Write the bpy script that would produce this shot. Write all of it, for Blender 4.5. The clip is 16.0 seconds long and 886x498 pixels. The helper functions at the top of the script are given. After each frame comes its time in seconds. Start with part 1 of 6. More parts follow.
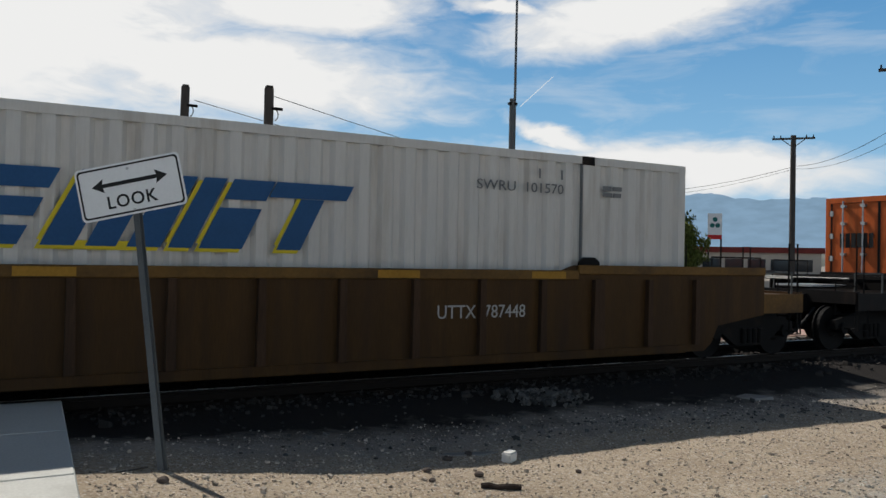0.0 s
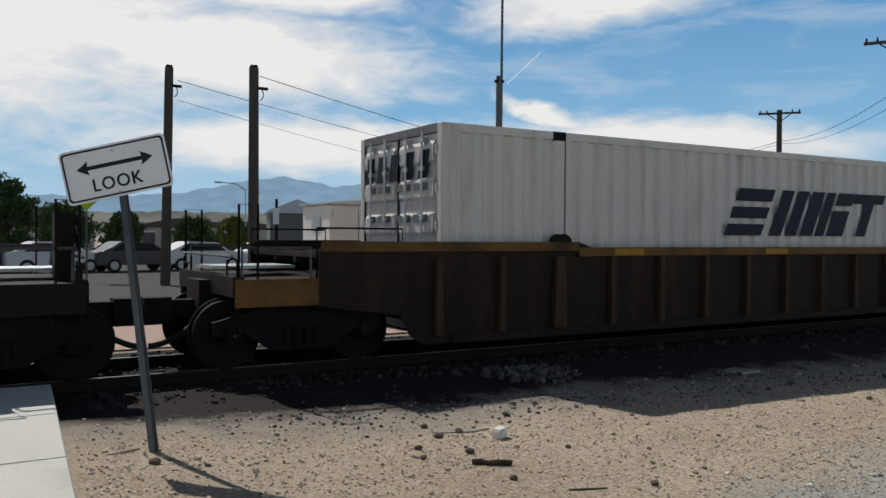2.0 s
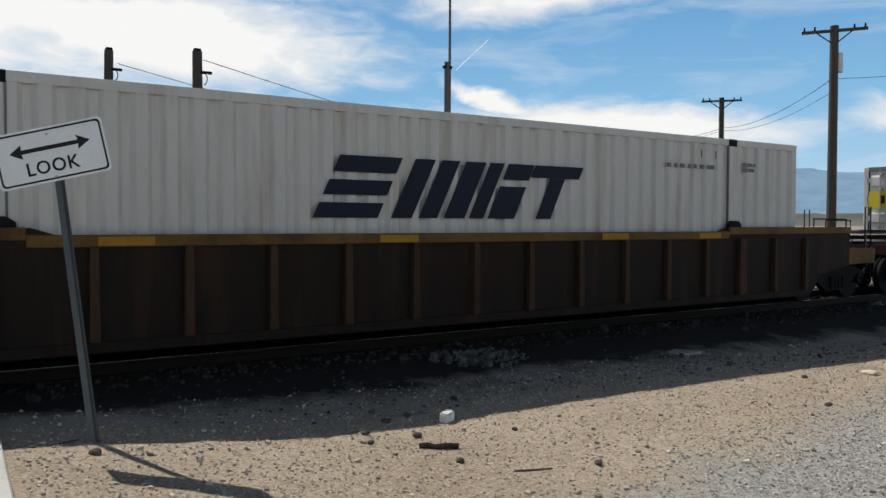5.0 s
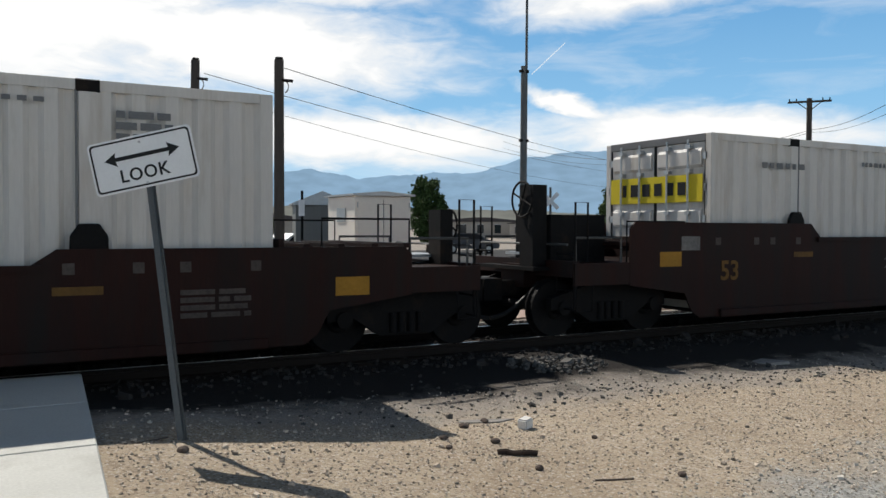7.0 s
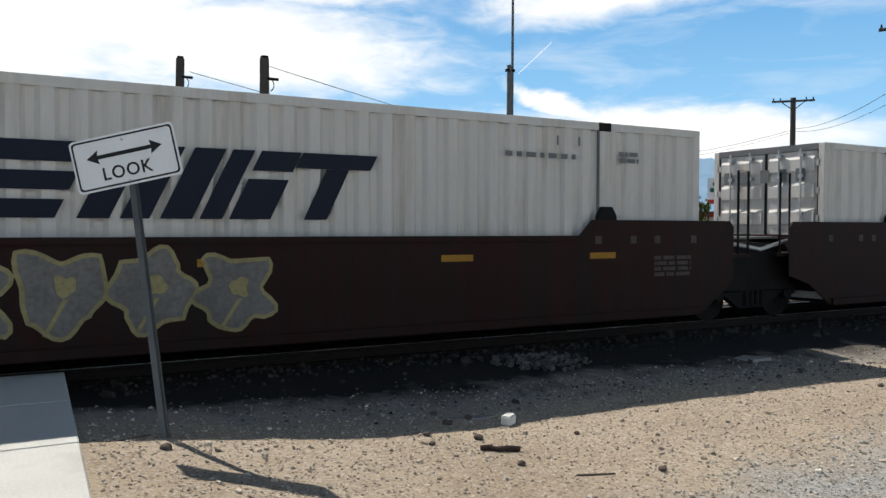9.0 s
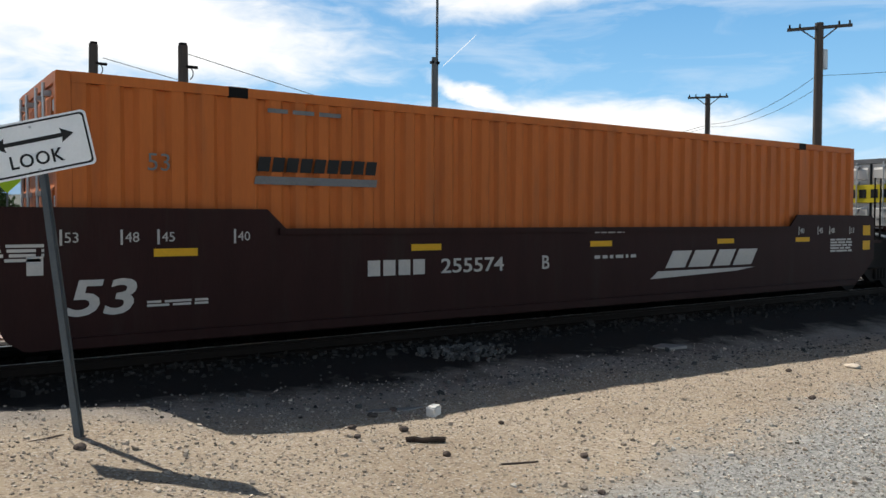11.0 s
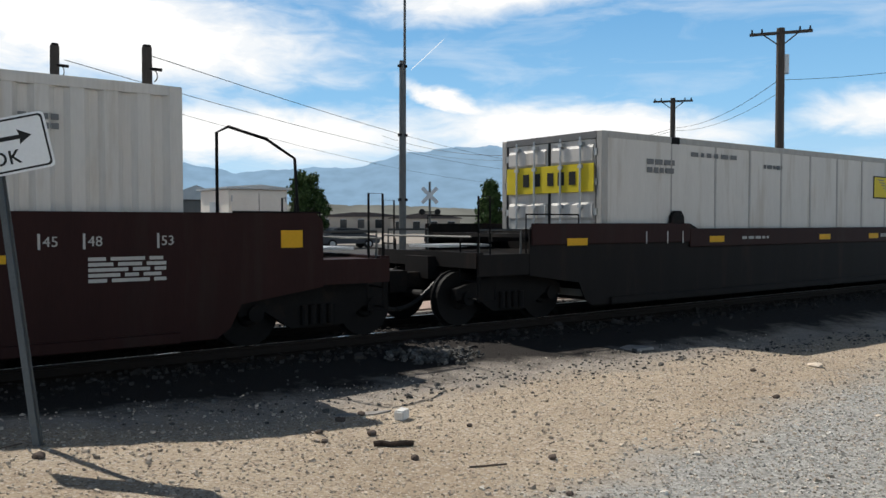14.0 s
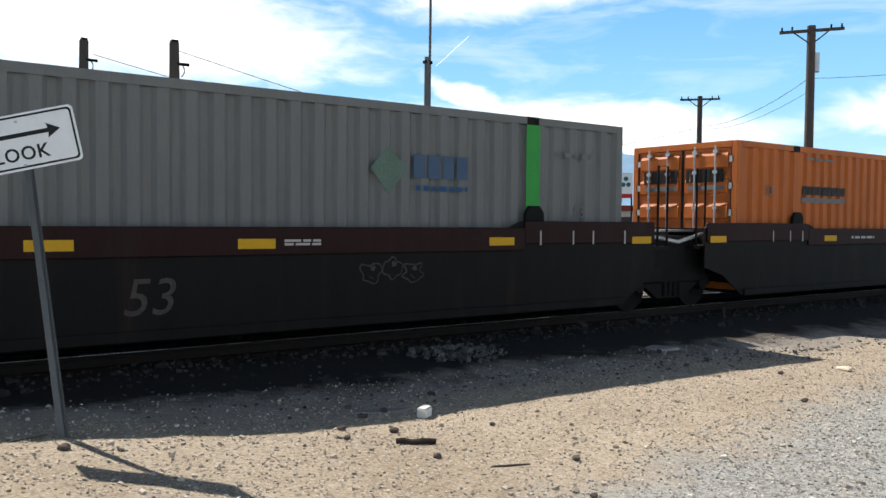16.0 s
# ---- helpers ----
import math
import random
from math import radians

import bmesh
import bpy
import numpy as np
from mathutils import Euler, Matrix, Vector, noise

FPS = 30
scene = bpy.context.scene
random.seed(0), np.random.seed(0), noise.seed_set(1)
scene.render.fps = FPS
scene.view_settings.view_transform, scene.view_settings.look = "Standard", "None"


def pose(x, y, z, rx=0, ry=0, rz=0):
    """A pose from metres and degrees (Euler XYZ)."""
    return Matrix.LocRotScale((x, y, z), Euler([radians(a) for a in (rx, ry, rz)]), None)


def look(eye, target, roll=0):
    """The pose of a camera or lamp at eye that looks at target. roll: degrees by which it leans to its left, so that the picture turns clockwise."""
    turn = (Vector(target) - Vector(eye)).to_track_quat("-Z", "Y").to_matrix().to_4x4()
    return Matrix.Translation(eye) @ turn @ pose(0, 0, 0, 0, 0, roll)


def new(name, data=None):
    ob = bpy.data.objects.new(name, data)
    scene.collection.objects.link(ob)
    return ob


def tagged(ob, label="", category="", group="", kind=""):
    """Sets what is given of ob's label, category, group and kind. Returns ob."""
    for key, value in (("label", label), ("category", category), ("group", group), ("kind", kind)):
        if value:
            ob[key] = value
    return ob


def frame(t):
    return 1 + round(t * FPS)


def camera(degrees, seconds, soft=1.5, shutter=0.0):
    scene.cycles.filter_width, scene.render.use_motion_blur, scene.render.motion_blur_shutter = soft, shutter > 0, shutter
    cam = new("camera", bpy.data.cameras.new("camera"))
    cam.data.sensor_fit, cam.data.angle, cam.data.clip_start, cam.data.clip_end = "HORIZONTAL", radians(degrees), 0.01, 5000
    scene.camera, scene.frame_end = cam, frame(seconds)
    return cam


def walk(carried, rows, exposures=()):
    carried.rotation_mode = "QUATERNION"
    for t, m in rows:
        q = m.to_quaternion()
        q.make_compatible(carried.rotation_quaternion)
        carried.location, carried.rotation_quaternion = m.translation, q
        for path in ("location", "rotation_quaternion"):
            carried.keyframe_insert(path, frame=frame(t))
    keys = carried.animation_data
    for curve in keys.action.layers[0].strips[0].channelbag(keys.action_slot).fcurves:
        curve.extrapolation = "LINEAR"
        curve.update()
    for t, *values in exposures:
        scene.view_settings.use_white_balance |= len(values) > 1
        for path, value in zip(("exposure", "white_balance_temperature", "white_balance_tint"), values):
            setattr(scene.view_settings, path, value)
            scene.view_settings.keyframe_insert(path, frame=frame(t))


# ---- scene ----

# ================= camera =================
cam = camera(57.2, 16.0)
walk(cam, [
    (0, pose(-0.023, 0.011, 1.800, 90.637, -1.086, -29.799)),
    (0.5, pose(-0.022, -0.019, 1.800, 90.342, -0.678, -28.548)),
    (1, pose(-0.027, 0.003, 1.807, 89.711, -0.915, -28.368)),
    (1.5, pose(-0.027, 0.013, 1.794, 89.642, -0.218, -27.997)),
    (2, pose(-0.026, 0.008, 1.799, 89.147, -0.378, -30.624)),
    (2.5, pose(-0.013, -0.008, 1.796, 89.594, -0.989, -31.929)),
    (3, pose(-0.014, -0.015, 1.798, 89.847, -1.294, -33.248)),
    (3.5, pose(-0.012, -0.022, 1.802, 88.964, -0.828, -33.727)),
    (4, pose(-0.014, -0.004, 1.788, 88.772, -0.758, -34.294)),
    (4.5, pose(-0.007, -0.007, 1.794, 88.657, -0.695, -34.722)),
    (4.7, pose(0.001, -0.009, 1.783, 88.421, -0.397, -34.749)),
    (7, pose(-0.018, 0.025, 1.784, 88.540, -0.209, -28.875)),
    (7.5, pose(-0.024, 0.012, 1.791, 88.761, 0.081, -29.169)),
    (8, pose(-0.016, 0.012, 1.787, 88.768, -0.020, -29.434)),
    (10.3, pose(-0.000, -0.072, 1.754, 87.187, 0.361, -32.307)),
    (10.5, pose(-0.007, 0.005, 1.770, 87.081, 0.715, -33.523)),
    (11, pose(0.004, -0.016, 1.767, 87.944, -0.160, -35.056)),
    (11.5, pose(0.020, -0.032, 1.768, 87.978, -0.051, -36.065)),
    (12, pose(0.020, -0.007, 1.769, 87.915, -0.386, -36.712)),
    (12.5, pose(0.021, -0.015, 1.776, 87.982, -0.571, -36.745)),
    (13, pose(0.015, 0.034, 1.758, 87.618, -0.348, -36.322)),
    (13.5, pose(0.025, -0.004, 1.766, 87.853, 0.011, -36.649)),
    (14, pose(0.033, -0.001, 1.756, 88.198, 0.056, -37.248)),
    (14.5, pose(0.031, 0.022, 1.754, 87.571, 0.156, -37.407)),
    (15, pose(0.031, 0.021, 1.758, 87.379, 0.085, -36.394)),
    (15.5, pose(0.032, 0.016, 1.759, 88.028, -0.765, -35.236)),
    (16, pose(0.047, 0.047, 1.758, 87.964, -0.547, -35.627)),

], exposures=[(0, -0.35), (0.5, -0.38), (1, -0.13), (1.5, 0.08), (2, -0.40), (2.5, -0.1), (3, -0.08), (3.5, -0.13), (4, 0.16), (4.5, -0.24), (6.8, -0.1), (7, -0.1),
              (7.5, -0.26), (8, 0.05), (10.3, 0.12), (10.5, 0.14), (11, 0.06), (11.5, 0.38), (12, 0.06), (12.5, 0.1), (13, 0.04), (13.5, 0.16), (14, -0.02),
              (14.5, -0.05), (15, 0.12), (15.5, 0.10), (16, 0.42)])

# ================= light =================
# direction to the sun, read from the shadow of the LOOK sign
SUN_DIR = Vector((-0.46, 1.97, 2.13)).normalized()
world = bpy.data.worlds.new("sky")
scene.world = world
world.use_nodes = True
wn = world.node_tree
sky = wn.nodes.new("ShaderNodeTexSky")
sky.sky_type = "NISHITA"
sky.sun_disc = False
sky.sun_elevation = math.asin(SUN_DIR.z)
sky.sun_rotation = math.atan2(SUN_DIR.x, SUN_DIR.y)
sky.altitude = 1400
sky.dust_density = 0.6
wn.links.new(sky.outputs[0], wn.nodes["Background"].inputs[0])
wn.nodes["Background"].inputs[1].default_value = 0.038
sun = new("sun", bpy.data.lights.new("sun", "SUN"))
sun.data.energy = 4.8
sun.data.angle = radians(0.53)
sun.data.color = (1.0, 0.955, 0.885)
sun.matrix_world = look(SUN_DIR * 50, (0, 0, 0))

# ================= materials =================


def material(name, color, rough=0.7, metal=0.0, var=0.25, scale=3.0, fine=40.0, bump=0.15, stretch=(1, 1, 1),
             dirt=None, dirt_amount=0.0, island=0.0, spec=0.12):
    """Principled surface: base colour varied at a coarse and a fine scale, a dirt colour in patches, and a fine bump."""
    m = bpy.data.materials.new(name)
    m.use_nodes = True
    nt = m.node_tree
    N, Lk = nt.nodes, nt.links
    bsdf = N["Principled BSDF"]
    bsdf.inputs["Roughness"].default_value = rough
    bsdf.inputs["Metallic"].default_value = metal
    bsdf.inputs["Specular IOR Level"].default_value = spec
    tc = N.new("ShaderNodeTexCoord")
    mp = N.new("ShaderNodeMapping")
    mp.inputs["Scale"].default_value = stretch
    Lk.new(tc.outputs["Object"], mp.inputs[0])
    n1 = N.new("ShaderNodeTexNoise")
    n1.inputs["Scale"].default_value = scale
    n1.inputs["Detail"].default_value = 6
    n2 = N.new("ShaderNodeTexNoise")
    n2.inputs["Scale"].default_value = fine
    n2.inputs["Detail"].default_value = 4
    Lk.new(mp.outputs[0], n1.inputs[0])
    Lk.new(mp.outputs[0], n2.inputs[0])
    add = N.new("ShaderNodeMath")
    add.operation = "MULTIPLY_ADD"
    add.inputs[1].default_value = 0.5
    Lk.new(n2.outputs[0], add.inputs[0])
    half = N.new("ShaderNodeMath")
    half.operation = "MULTIPLY"
    half.inputs[1].default_value = 0.5
    Lk.new(n1.outputs[0], half.inputs[0])
    Lk.new(half.outputs[0], add.inputs[2])
    rng = N.new("ShaderNodeMapRange")
    rng.inputs[1].default_value, rng.inputs[2].default_value = 0.3, 0.7
    rng.inputs[3].default_value, rng.inputs[4].default_value = 1 - var, 1 + var
    Lk.new(add.outputs[0], rng.inputs[0])
    mul = N.new("ShaderNodeVectorMath")
    mul.operation = "SCALE"
    mul.inputs[0].default_value = color
    Lk.new(rng.outputs[0], mul.inputs["Scale"])
    out = mul.outputs[0]
    if island:
        ge = N.new("ShaderNodeNewGeometry")
        r2 = N.new("ShaderNodeMapRange")
        r2.inputs[3].default_value, r2.inputs[4].default_value = 1 - island, 1 + island
        Lk.new(ge.outputs["Random Per Island"], r2.inputs[0])
        m2 = N.new("ShaderNodeVectorMath")
        m2.operation = "SCALE"
        Lk.new(out, m2.inputs[0])
        Lk.new(r2.outputs[0], m2.inputs["Scale"])
        out = m2.outputs[0]
    if dirt:
        n3 = N.new("ShaderNodeTexNoise")
        n3.inputs["Scale"].default_value = scale * 0.6
        n3.inputs["Detail"].default_value = 8
        n3.inputs["Roughness"].default_value = 0.65
        Lk.new(mp.outputs[0], n3.inputs[0])
        r3 = N.new("ShaderNodeMapRange")
        r3.inputs[1].default_value, r3.inputs[2].default_value = 0.62 - 0.3 * dirt_amount, 0.8 - 0.2 * dirt_amount
        Lk.new(n3.outputs[0], r3.inputs[0])
        mx = N.new("ShaderNodeMix")
        mx.data_type = "RGBA"
        mx.inputs[7].default_value = (*dirt, 1)
        Lk.new(r3.outputs[0], mx.inputs[0])
        Lk.new(out, mx.inputs[6])
        out = mx.outputs[2]
    Lk.new(out, bsdf.inputs["Base Color"])
    if bump:
        b = N.new("ShaderNodeBump")
        b.inputs["Strength"].default_value = bump
        b.inputs["Distance"].default_value = 0.02
        Lk.new(add.outputs[0], b.inputs["Height"])
        Lk.new(b.outputs[0], bsdf.inputs["Normal"])
    return m


STREAK = (3, 3, 0.35)
M_WHITE = material("white_container_paint", (0.57, 0.54, 0.50), 0.5, 0, 0.07, 1.6, 14, 0.04, STREAK, (0.42, 0.37, 0.31), 0.3)
M_ORANGE = material("orange_container_paint", (0.46, 0.125, 0.028), 0.5, 0, 0.10, 1.6, 14, 0.04, STREAK, (0.33, 0.10, 0.03), 0.35)
M_GREY = material("grey_container_paint", (0.165, 0.165, 0.157), 0.55, 0, 0.10, 1.6, 14, 0.04, STREAK, (0.2, 0.19, 0.17), 0.15)
M_REDORANGE = material("red_orange_container_paint", (0.49, 0.105, 0.027), 0.45, 0, 0.14, 1.2, 14, 0.04, STREAK, (0.24, 0.07, 0.02), 0.2)
M_PALE = material("pale_worn_orange_paint", (0.49, 0.14, 0.045), 0.55, 0, 0.12, 1.6, 14, 0.04, STREAK)
M_GALV = material("galvanised_steel", (0.45, 0.46, 0.46), 0.45, 0.7, 0.12, 4, 40, 0.05)
M_DARK = material("dark_grimy_steel", (0.009, 0.0085, 0.0085), 0.7, 0.1, 0.3, 3, 30, 0.1, (1, 1, 1), (0.03, 0.02, 0.014), 0.2)
M_YELLOWCAR = material("weathered_yellow_brown_car_paint", (0.066, 0.034, 0.0115), 0.65, 0, 0.25, 1.2, 18, 0.08, STREAK, (0.04, 0.023, 0.013), 0.6)
M_BROWNCAR = material("weathered_brown_car_paint", (0.020, 0.0135, 0.0095), 0.65, 0, 0.25, 1.2, 18, 0.08, STREAK, (0.05, 0.025, 0.013), 0.3)
M_MAROON = material("maroon_car_paint", (0.025, 0.0092, 0.0082), 0.6, 0, 0.18, 1.2, 18, 0.05, STREAK, (0.028, 0.018, 0.015), 0.3)
M_REDOX = material("faded_red_oxide_car_paint", (0.025, 0.0095, 0.0072), 0.65, 0, 0.2, 1.2, 18, 0.06, STREAK, (0.016, 0.013, 0.0115), 0.65)
M_BLACKCAR = material("grimy_black_car_paint", (0.0105, 0.009, 0.0085), 0.65, 0, 0.25, 1.2, 18, 0.06, STREAK, (0.03, 0.019, 0.014), 0.25)
M_CHORD = material("worn_yellow_chord_paint", (0.15, 0.08, 0.022), 0.6, 0, 0.25, 1.5, 18, 0.05, (1, 1, 1), (0.05, 0.03, 0.016), 0.6)
M_YELLOW = material("reflective_yellow", (0.62, 0.34, 0.02), 0.5, 0, 0.08, 3, 30, 0.02)
M_SIGNYEL = material("logo_yellow_paint", (0.60, 0.47, 0.03), 0.5, 0, 0.06, 3, 30, 0.02)
M_STENCIL = material("white_stencil_paint", (0.45, 0.43, 0.40), 0.6, 0, 0.1, 3, 30, 0.02)
M_BLACK = material("black_paint", (0.02, 0.02, 0.02), 0.5, 0, 0.15, 3, 30, 0.02)
M_BLUE = material("navy_logo_paint", (0.025, 0.085, 0.20), 0.5, 0, 0.1, 3, 30, 0.02)
M_NAVY = material("dark_navy_logo_paint", (0.012, 0.015, 0.028), 0.5, 0, 0.1, 3, 30, 0.02)
M_DULLYEL = material("dull_yellow_reflector", (0.33, 0.17, 0.025), 0.6, 0, 0.2, 3, 30, 0.02)
M_FAINT = material("faint_worn_stencil", (0.075, 0.062, 0.055), 0.7, 0, 0.35, 5, 30, 0.02)
M_STAKE = material("rubbed_rusty_stake", (0.062, 0.034, 0.019), 0.7, 0, 0.35, 2, 20, 0.1, STREAK, (0.035, 0.022, 0.014), 0.45)
M_SEAM = material("grey_panel_seam", (0.36, 0.345, 0.32), 0.55, 0, 0.15, 2, 20, 0.03, STREAK)
M_FADEDGREEN = material("faded_green_paint", (0.12, 0.175, 0.135), 0.6, 0, 0.3, 3, 30, 0.02)
M_GRAVEL = material("pale_grey_gravel_stone", (0.47, 0.45, 0.405), 0.9, 0, 0.25, 8, 60, 0.3, (1, 1, 1), None, 0, 0.55)
M_GREEN = material("green_paint", (0.045, 0.30, 0.06), 0.55, 0, 0.1, 3, 30, 0.02)
M_GREYTXT = material("grey_stencil_paint", (0.16, 0.16, 0.16), 0.6, 0, 0.15, 3, 30, 0.02)
M_STEELRAIL = material("rusty_rail_steel", (0.017, 0.013, 0.011), 0.6, 0.2, 0.15, 5, 60, 0.03)
M_TIE = material("creosoted_timber", (0.05, 0.037, 0.03), 0.85, 0, 0.3, 4, 40, 0.3, (1, 1, 1))
M_POLE = material("weathered_pole_wood", (0.085, 0.072, 0.062), 0.85, 0, 0.25, 5, 40, 0.2, (4, 4, 0.4))
M_SIGN = material("white_sign_sheeting", (0.74, 0.74, 0.74), 0.45, 0, 0.05, 4, 40, 0.02)
M_POST = material("galvanised_sign_post", (0.125, 0.125, 0.12), 0.5, 0.6, 0.15, 6, 50, 0.05)
M_CONC = material("pale_concrete", (0.60, 0.595, 0.55), 0.85, 0, 0.14, 0.8, 45, 0.12, (1, 1, 1), (0.33, 0.31, 0.27), 0.25)
M_ROCK = material("stone", (0.46, 0.395, 0.32), 0.9, 0, 0.25, 8, 60, 0.3, (1, 1, 1), None, 0, 0.55)
M_DROCK = material("dark_stone", (0.12, 0.095, 0.08), 0.9, 0, 0.25, 8, 60, 0.3)
# set darker than the spilled stone: the train's shade is in this colour
M_SHADED_BALLAST = material("shaded_ballast_stone", (0.042, 0.038, 0.035), 0.95, 0, 0.25, 8, 60, 0.3, (1, 1, 1), None, 0, 0.45)
M_SPILL = material("grey_crushed_stone", (0.10, 0.095, 0.088), 0.95, 0, 0.25, 8, 60, 0.3, (1, 1, 1), None, 0, 0.5)
M_PALESLAB = material("pale_grey_broken_concrete", (0.30, 0.28, 0.255), 0.9, 0, 0.3, 4, 50, 0.2)
M_BLOCK = material("white_broken_block", (0.74, 0.72, 0.68), 0.9, 0, 0.1, 8, 60, 0.2)
M_LEAF = material("foliage", (0.06, 0.095, 0.03), 0.7, 0, 0.35, 1, 12, 0, (1, 1, 1), None, 0, 0.4)
M_LEAF2 = material("yellow_green_foliage", (0.12, 0.14, 0.03), 0.7, 0, 0.35, 1, 12, 0, (1, 1, 1), None, 0, 0.4)
M_BARK = material("bark", (0.09, 0.07, 0.055), 0.9, 0, 0.3, 4, 30, 0.3)
M_TRUCK = material("white_truck_box", (0.80, 0.76, 0.68), 0.5, 0, 0.05, 2, 20, 0.02)
M_REDROOF = material("dark_red_roof", (0.15, 0.032, 0.028), 0.8, 0, 0.2, 1, 20, 0.1)
M_TEAL = material("teal_logo_paint", (0.02, 0.13, 0.12), 0.5, 0, 0.1, 3, 30, 0)
M_RED = material("red_paint", (0.45, 0.03, 0.03), 0.5, 0, 0.1, 3, 30, 0.02)
M_ASPHALT = material("asphalt", (0.07, 0.068, 0.065), 0.9, 0, 0.15, 1, 60, 0.2)
M_WALL = material("pale_stucco_wall", (0.42, 0.38, 0.33), 0.9, 0, 0.1, 1, 20, 0.1)
M_ROOF = material("dark_roof", (0.09, 0.08, 0.08), 0.9, 0, 0.15, 1, 20, 0.1)
M_PINK = material("pinkish_concrete", (0.42, 0.31, 0.26), 0.9, 0, 0.12, 1, 30, 0.1)
M_GLASS = material("dark_glass", (0.02, 0.025, 0.03), 0.08, 0, 0.05, 1, 5, 0, spec=0.5)
M_CARWHITE = material("white_car_paint", (0.65, 0.66, 0.67), 0.3, 0, 0.03, 1, 5, 0, spec=0.5)
M_CARDARK = material("dark_car_paint", (0.05, 0.055, 0.065), 0.3, 0, 0.03, 1, 5, 0, spec=0.5)
M_LIME = material("fluorescent_yellow_green_sign", (0.45, 0.62, 0.03), 0.5, 0, 0.05, 3, 30, 0)

# ================= mesh helpers =================


def mesh_of(bm, name, mat, smooth=False):
    me = bpy.data.meshes.new(name)
    bmesh.ops.recalc_face_normals(bm, faces=bm.faces)
    bm.to_mesh(me)
    bm.free()
    me.materials.append(mat)
    if smooth:
        for p in me.polygons:
            p.use_smooth = True
    return me


def part(name, bm, mat, parent=None, label="", smooth=False):
    ob = new(name, mesh_of(bm, name, mat, smooth))
    if parent:
        ob.parent = parent
    if label:
        ob["label"] = label
    return ob


def box(bm, x0, x1, y0, y1, z0, z1):
    v = [bm.verts.new((x, y, z)) for x in (x0, x1) for y in (y0, y1) for z in (z0, z1)]
    for f in ((0, 1, 3, 2), (4, 6, 7, 5), (0, 4, 5, 1), (2, 3, 7, 6), (0, 2, 6, 4), (1, 5, 7, 3)):
        bm.faces.new([v[i] for i in f])
    return bm


def bx(*a):
    return box(bmesh.new(), *a)


def tube(bm, p0, p1, r0, r1=None, seg=10):
    """A closed round bar from p0 to p1."""
    r1 = r0 if r1 is None else r1
    p0, p1 = Vector(p0), Vector(p1)
    q = (p1 - p0).to_track_quat("Z", "Y").to_matrix()
    a = [bm.verts.new(p0 + q @ Vector((r0 * math.cos(6.2832 * i / seg), r0 * math.sin(6.2832 * i / seg), 0))) for i in range(seg)]
    b = [bm.verts.new(p1 + q @ Vector((r1 * math.cos(6.2832 * i / seg), r1 * math.sin(6.2832 * i / seg), 0))) for i in range(seg)]
    for i in range(seg):
        j = (i + 1) % seg
        bm.faces.new((a[i], a[j], b[j], b[i]))
    bm.faces.new(a[::-1])
    bm.faces.new(b)
    return bm


def pipe(bm, pts, r, seg=6):
    """One round bar along a line of points."""
    pts = [Vector(p) for p in pts]
    rings = []
    for k, p in enumerate(pts):
        d = pts[min(k + 1, len(pts) - 1)] - pts[max(k - 1, 0)]
        q = d.to_track_quat("Z", "Y").to_matrix()
        rings.append([bm.verts.new(p + q @ Vector((r * math.cos(6.2832 * i / seg), r * math.sin(6.2832 * i / seg), 0))) for i in range(seg)])
    for a, b in zip(rings, rings[1:]):
        for i in range(seg):
            j = (i + 1) % seg
            bm.faces.new((a[i], a[j], b[j], b[i]))
    bm.faces.new(rings[0][::-1])
    bm.faces.new(rings[-1])
    return bm


def tb(*a, **k):
    return tube(bmesh.new(), *a, **k)


def prism(bm, outline, y0, y1):
    """A plate: an outline in x, z given thickness from y0 to y1."""
    a = [bm.verts.new((x, y0, z)) for x, z in outline]
    b = [bm.verts.new((x, y1, z)) for x, z in outline]
    n = len(outline)
    bm.faces.new(a)
    bm.faces.new(b[::-1])
    for i in range(n):
        j = (i + 1) % n
        bm.faces.new((a[i], b[i], b[j], a[j]))
    return bm


def empty(name, label, category, group="", m=None):
    e = new(name)
    e.empty_display_size = 0.2
    tagged(e, label, category, group)
    if m is not None:
        e.matrix_world = m
    return e


def lettering(name, words, height, mat, parent, x, y, z, rot=0.0, shear=0.0, width=None, bold=0.0, spacing=1.0, face=90):
    """Raised flat letters that stand in the x, z plane; x, z is the lower left corner."""
    cu = bpy.data.curves.new(name, "FONT")
    cu.body = words
    cu.size = 1.0
    cu.shear = shear
    cu.offset = bold
    cu.space_character = spacing
    cu.extrude = 0.003
    cu.resolution_u = 3
    tmp = new(name + "_curve", cu)
    bpy.context.view_layer.update()
    me = bpy.data.meshes.new_from_object(tmp.evaluated_get(bpy.context.evaluated_depsgraph_get()))
    bpy.data.objects.remove(tmp)
    bpy.data.curves.remove(cu)
    xs = [v.co.x for v in me.vertices]
    ys = [v.co.y for v in me.vertices]
    sy = height / (max(ys) - min(ys))
    sx = width / (max(xs) - min(xs)) if width else sy
    x_min, y_min = min(xs), min(ys)
    for v in me.vertices:
        v.co = Vector(((v.co.x - x_min) * sx, (v.co.y - y_min) * sy, v.co.z))
    me.materials.clear()
    me.materials.append(mat)
    ob = new(name, me)
    ob.parent = parent
    ob.matrix_local = Matrix.Translation((x, y, z)) @ pose(0, 0, 0, face, 0, 0) @ pose(0, 0, 0, 0, 0, rot)
    return ob


def plates(name, quads, mat, parent, y, thick=0.006, label=""):
    """Thin flat paint shapes in the x, z plane just in front of y."""
    for q in quads:
        part(name, prism(bmesh.new(), q, y - thick, y), mat, parent, label)


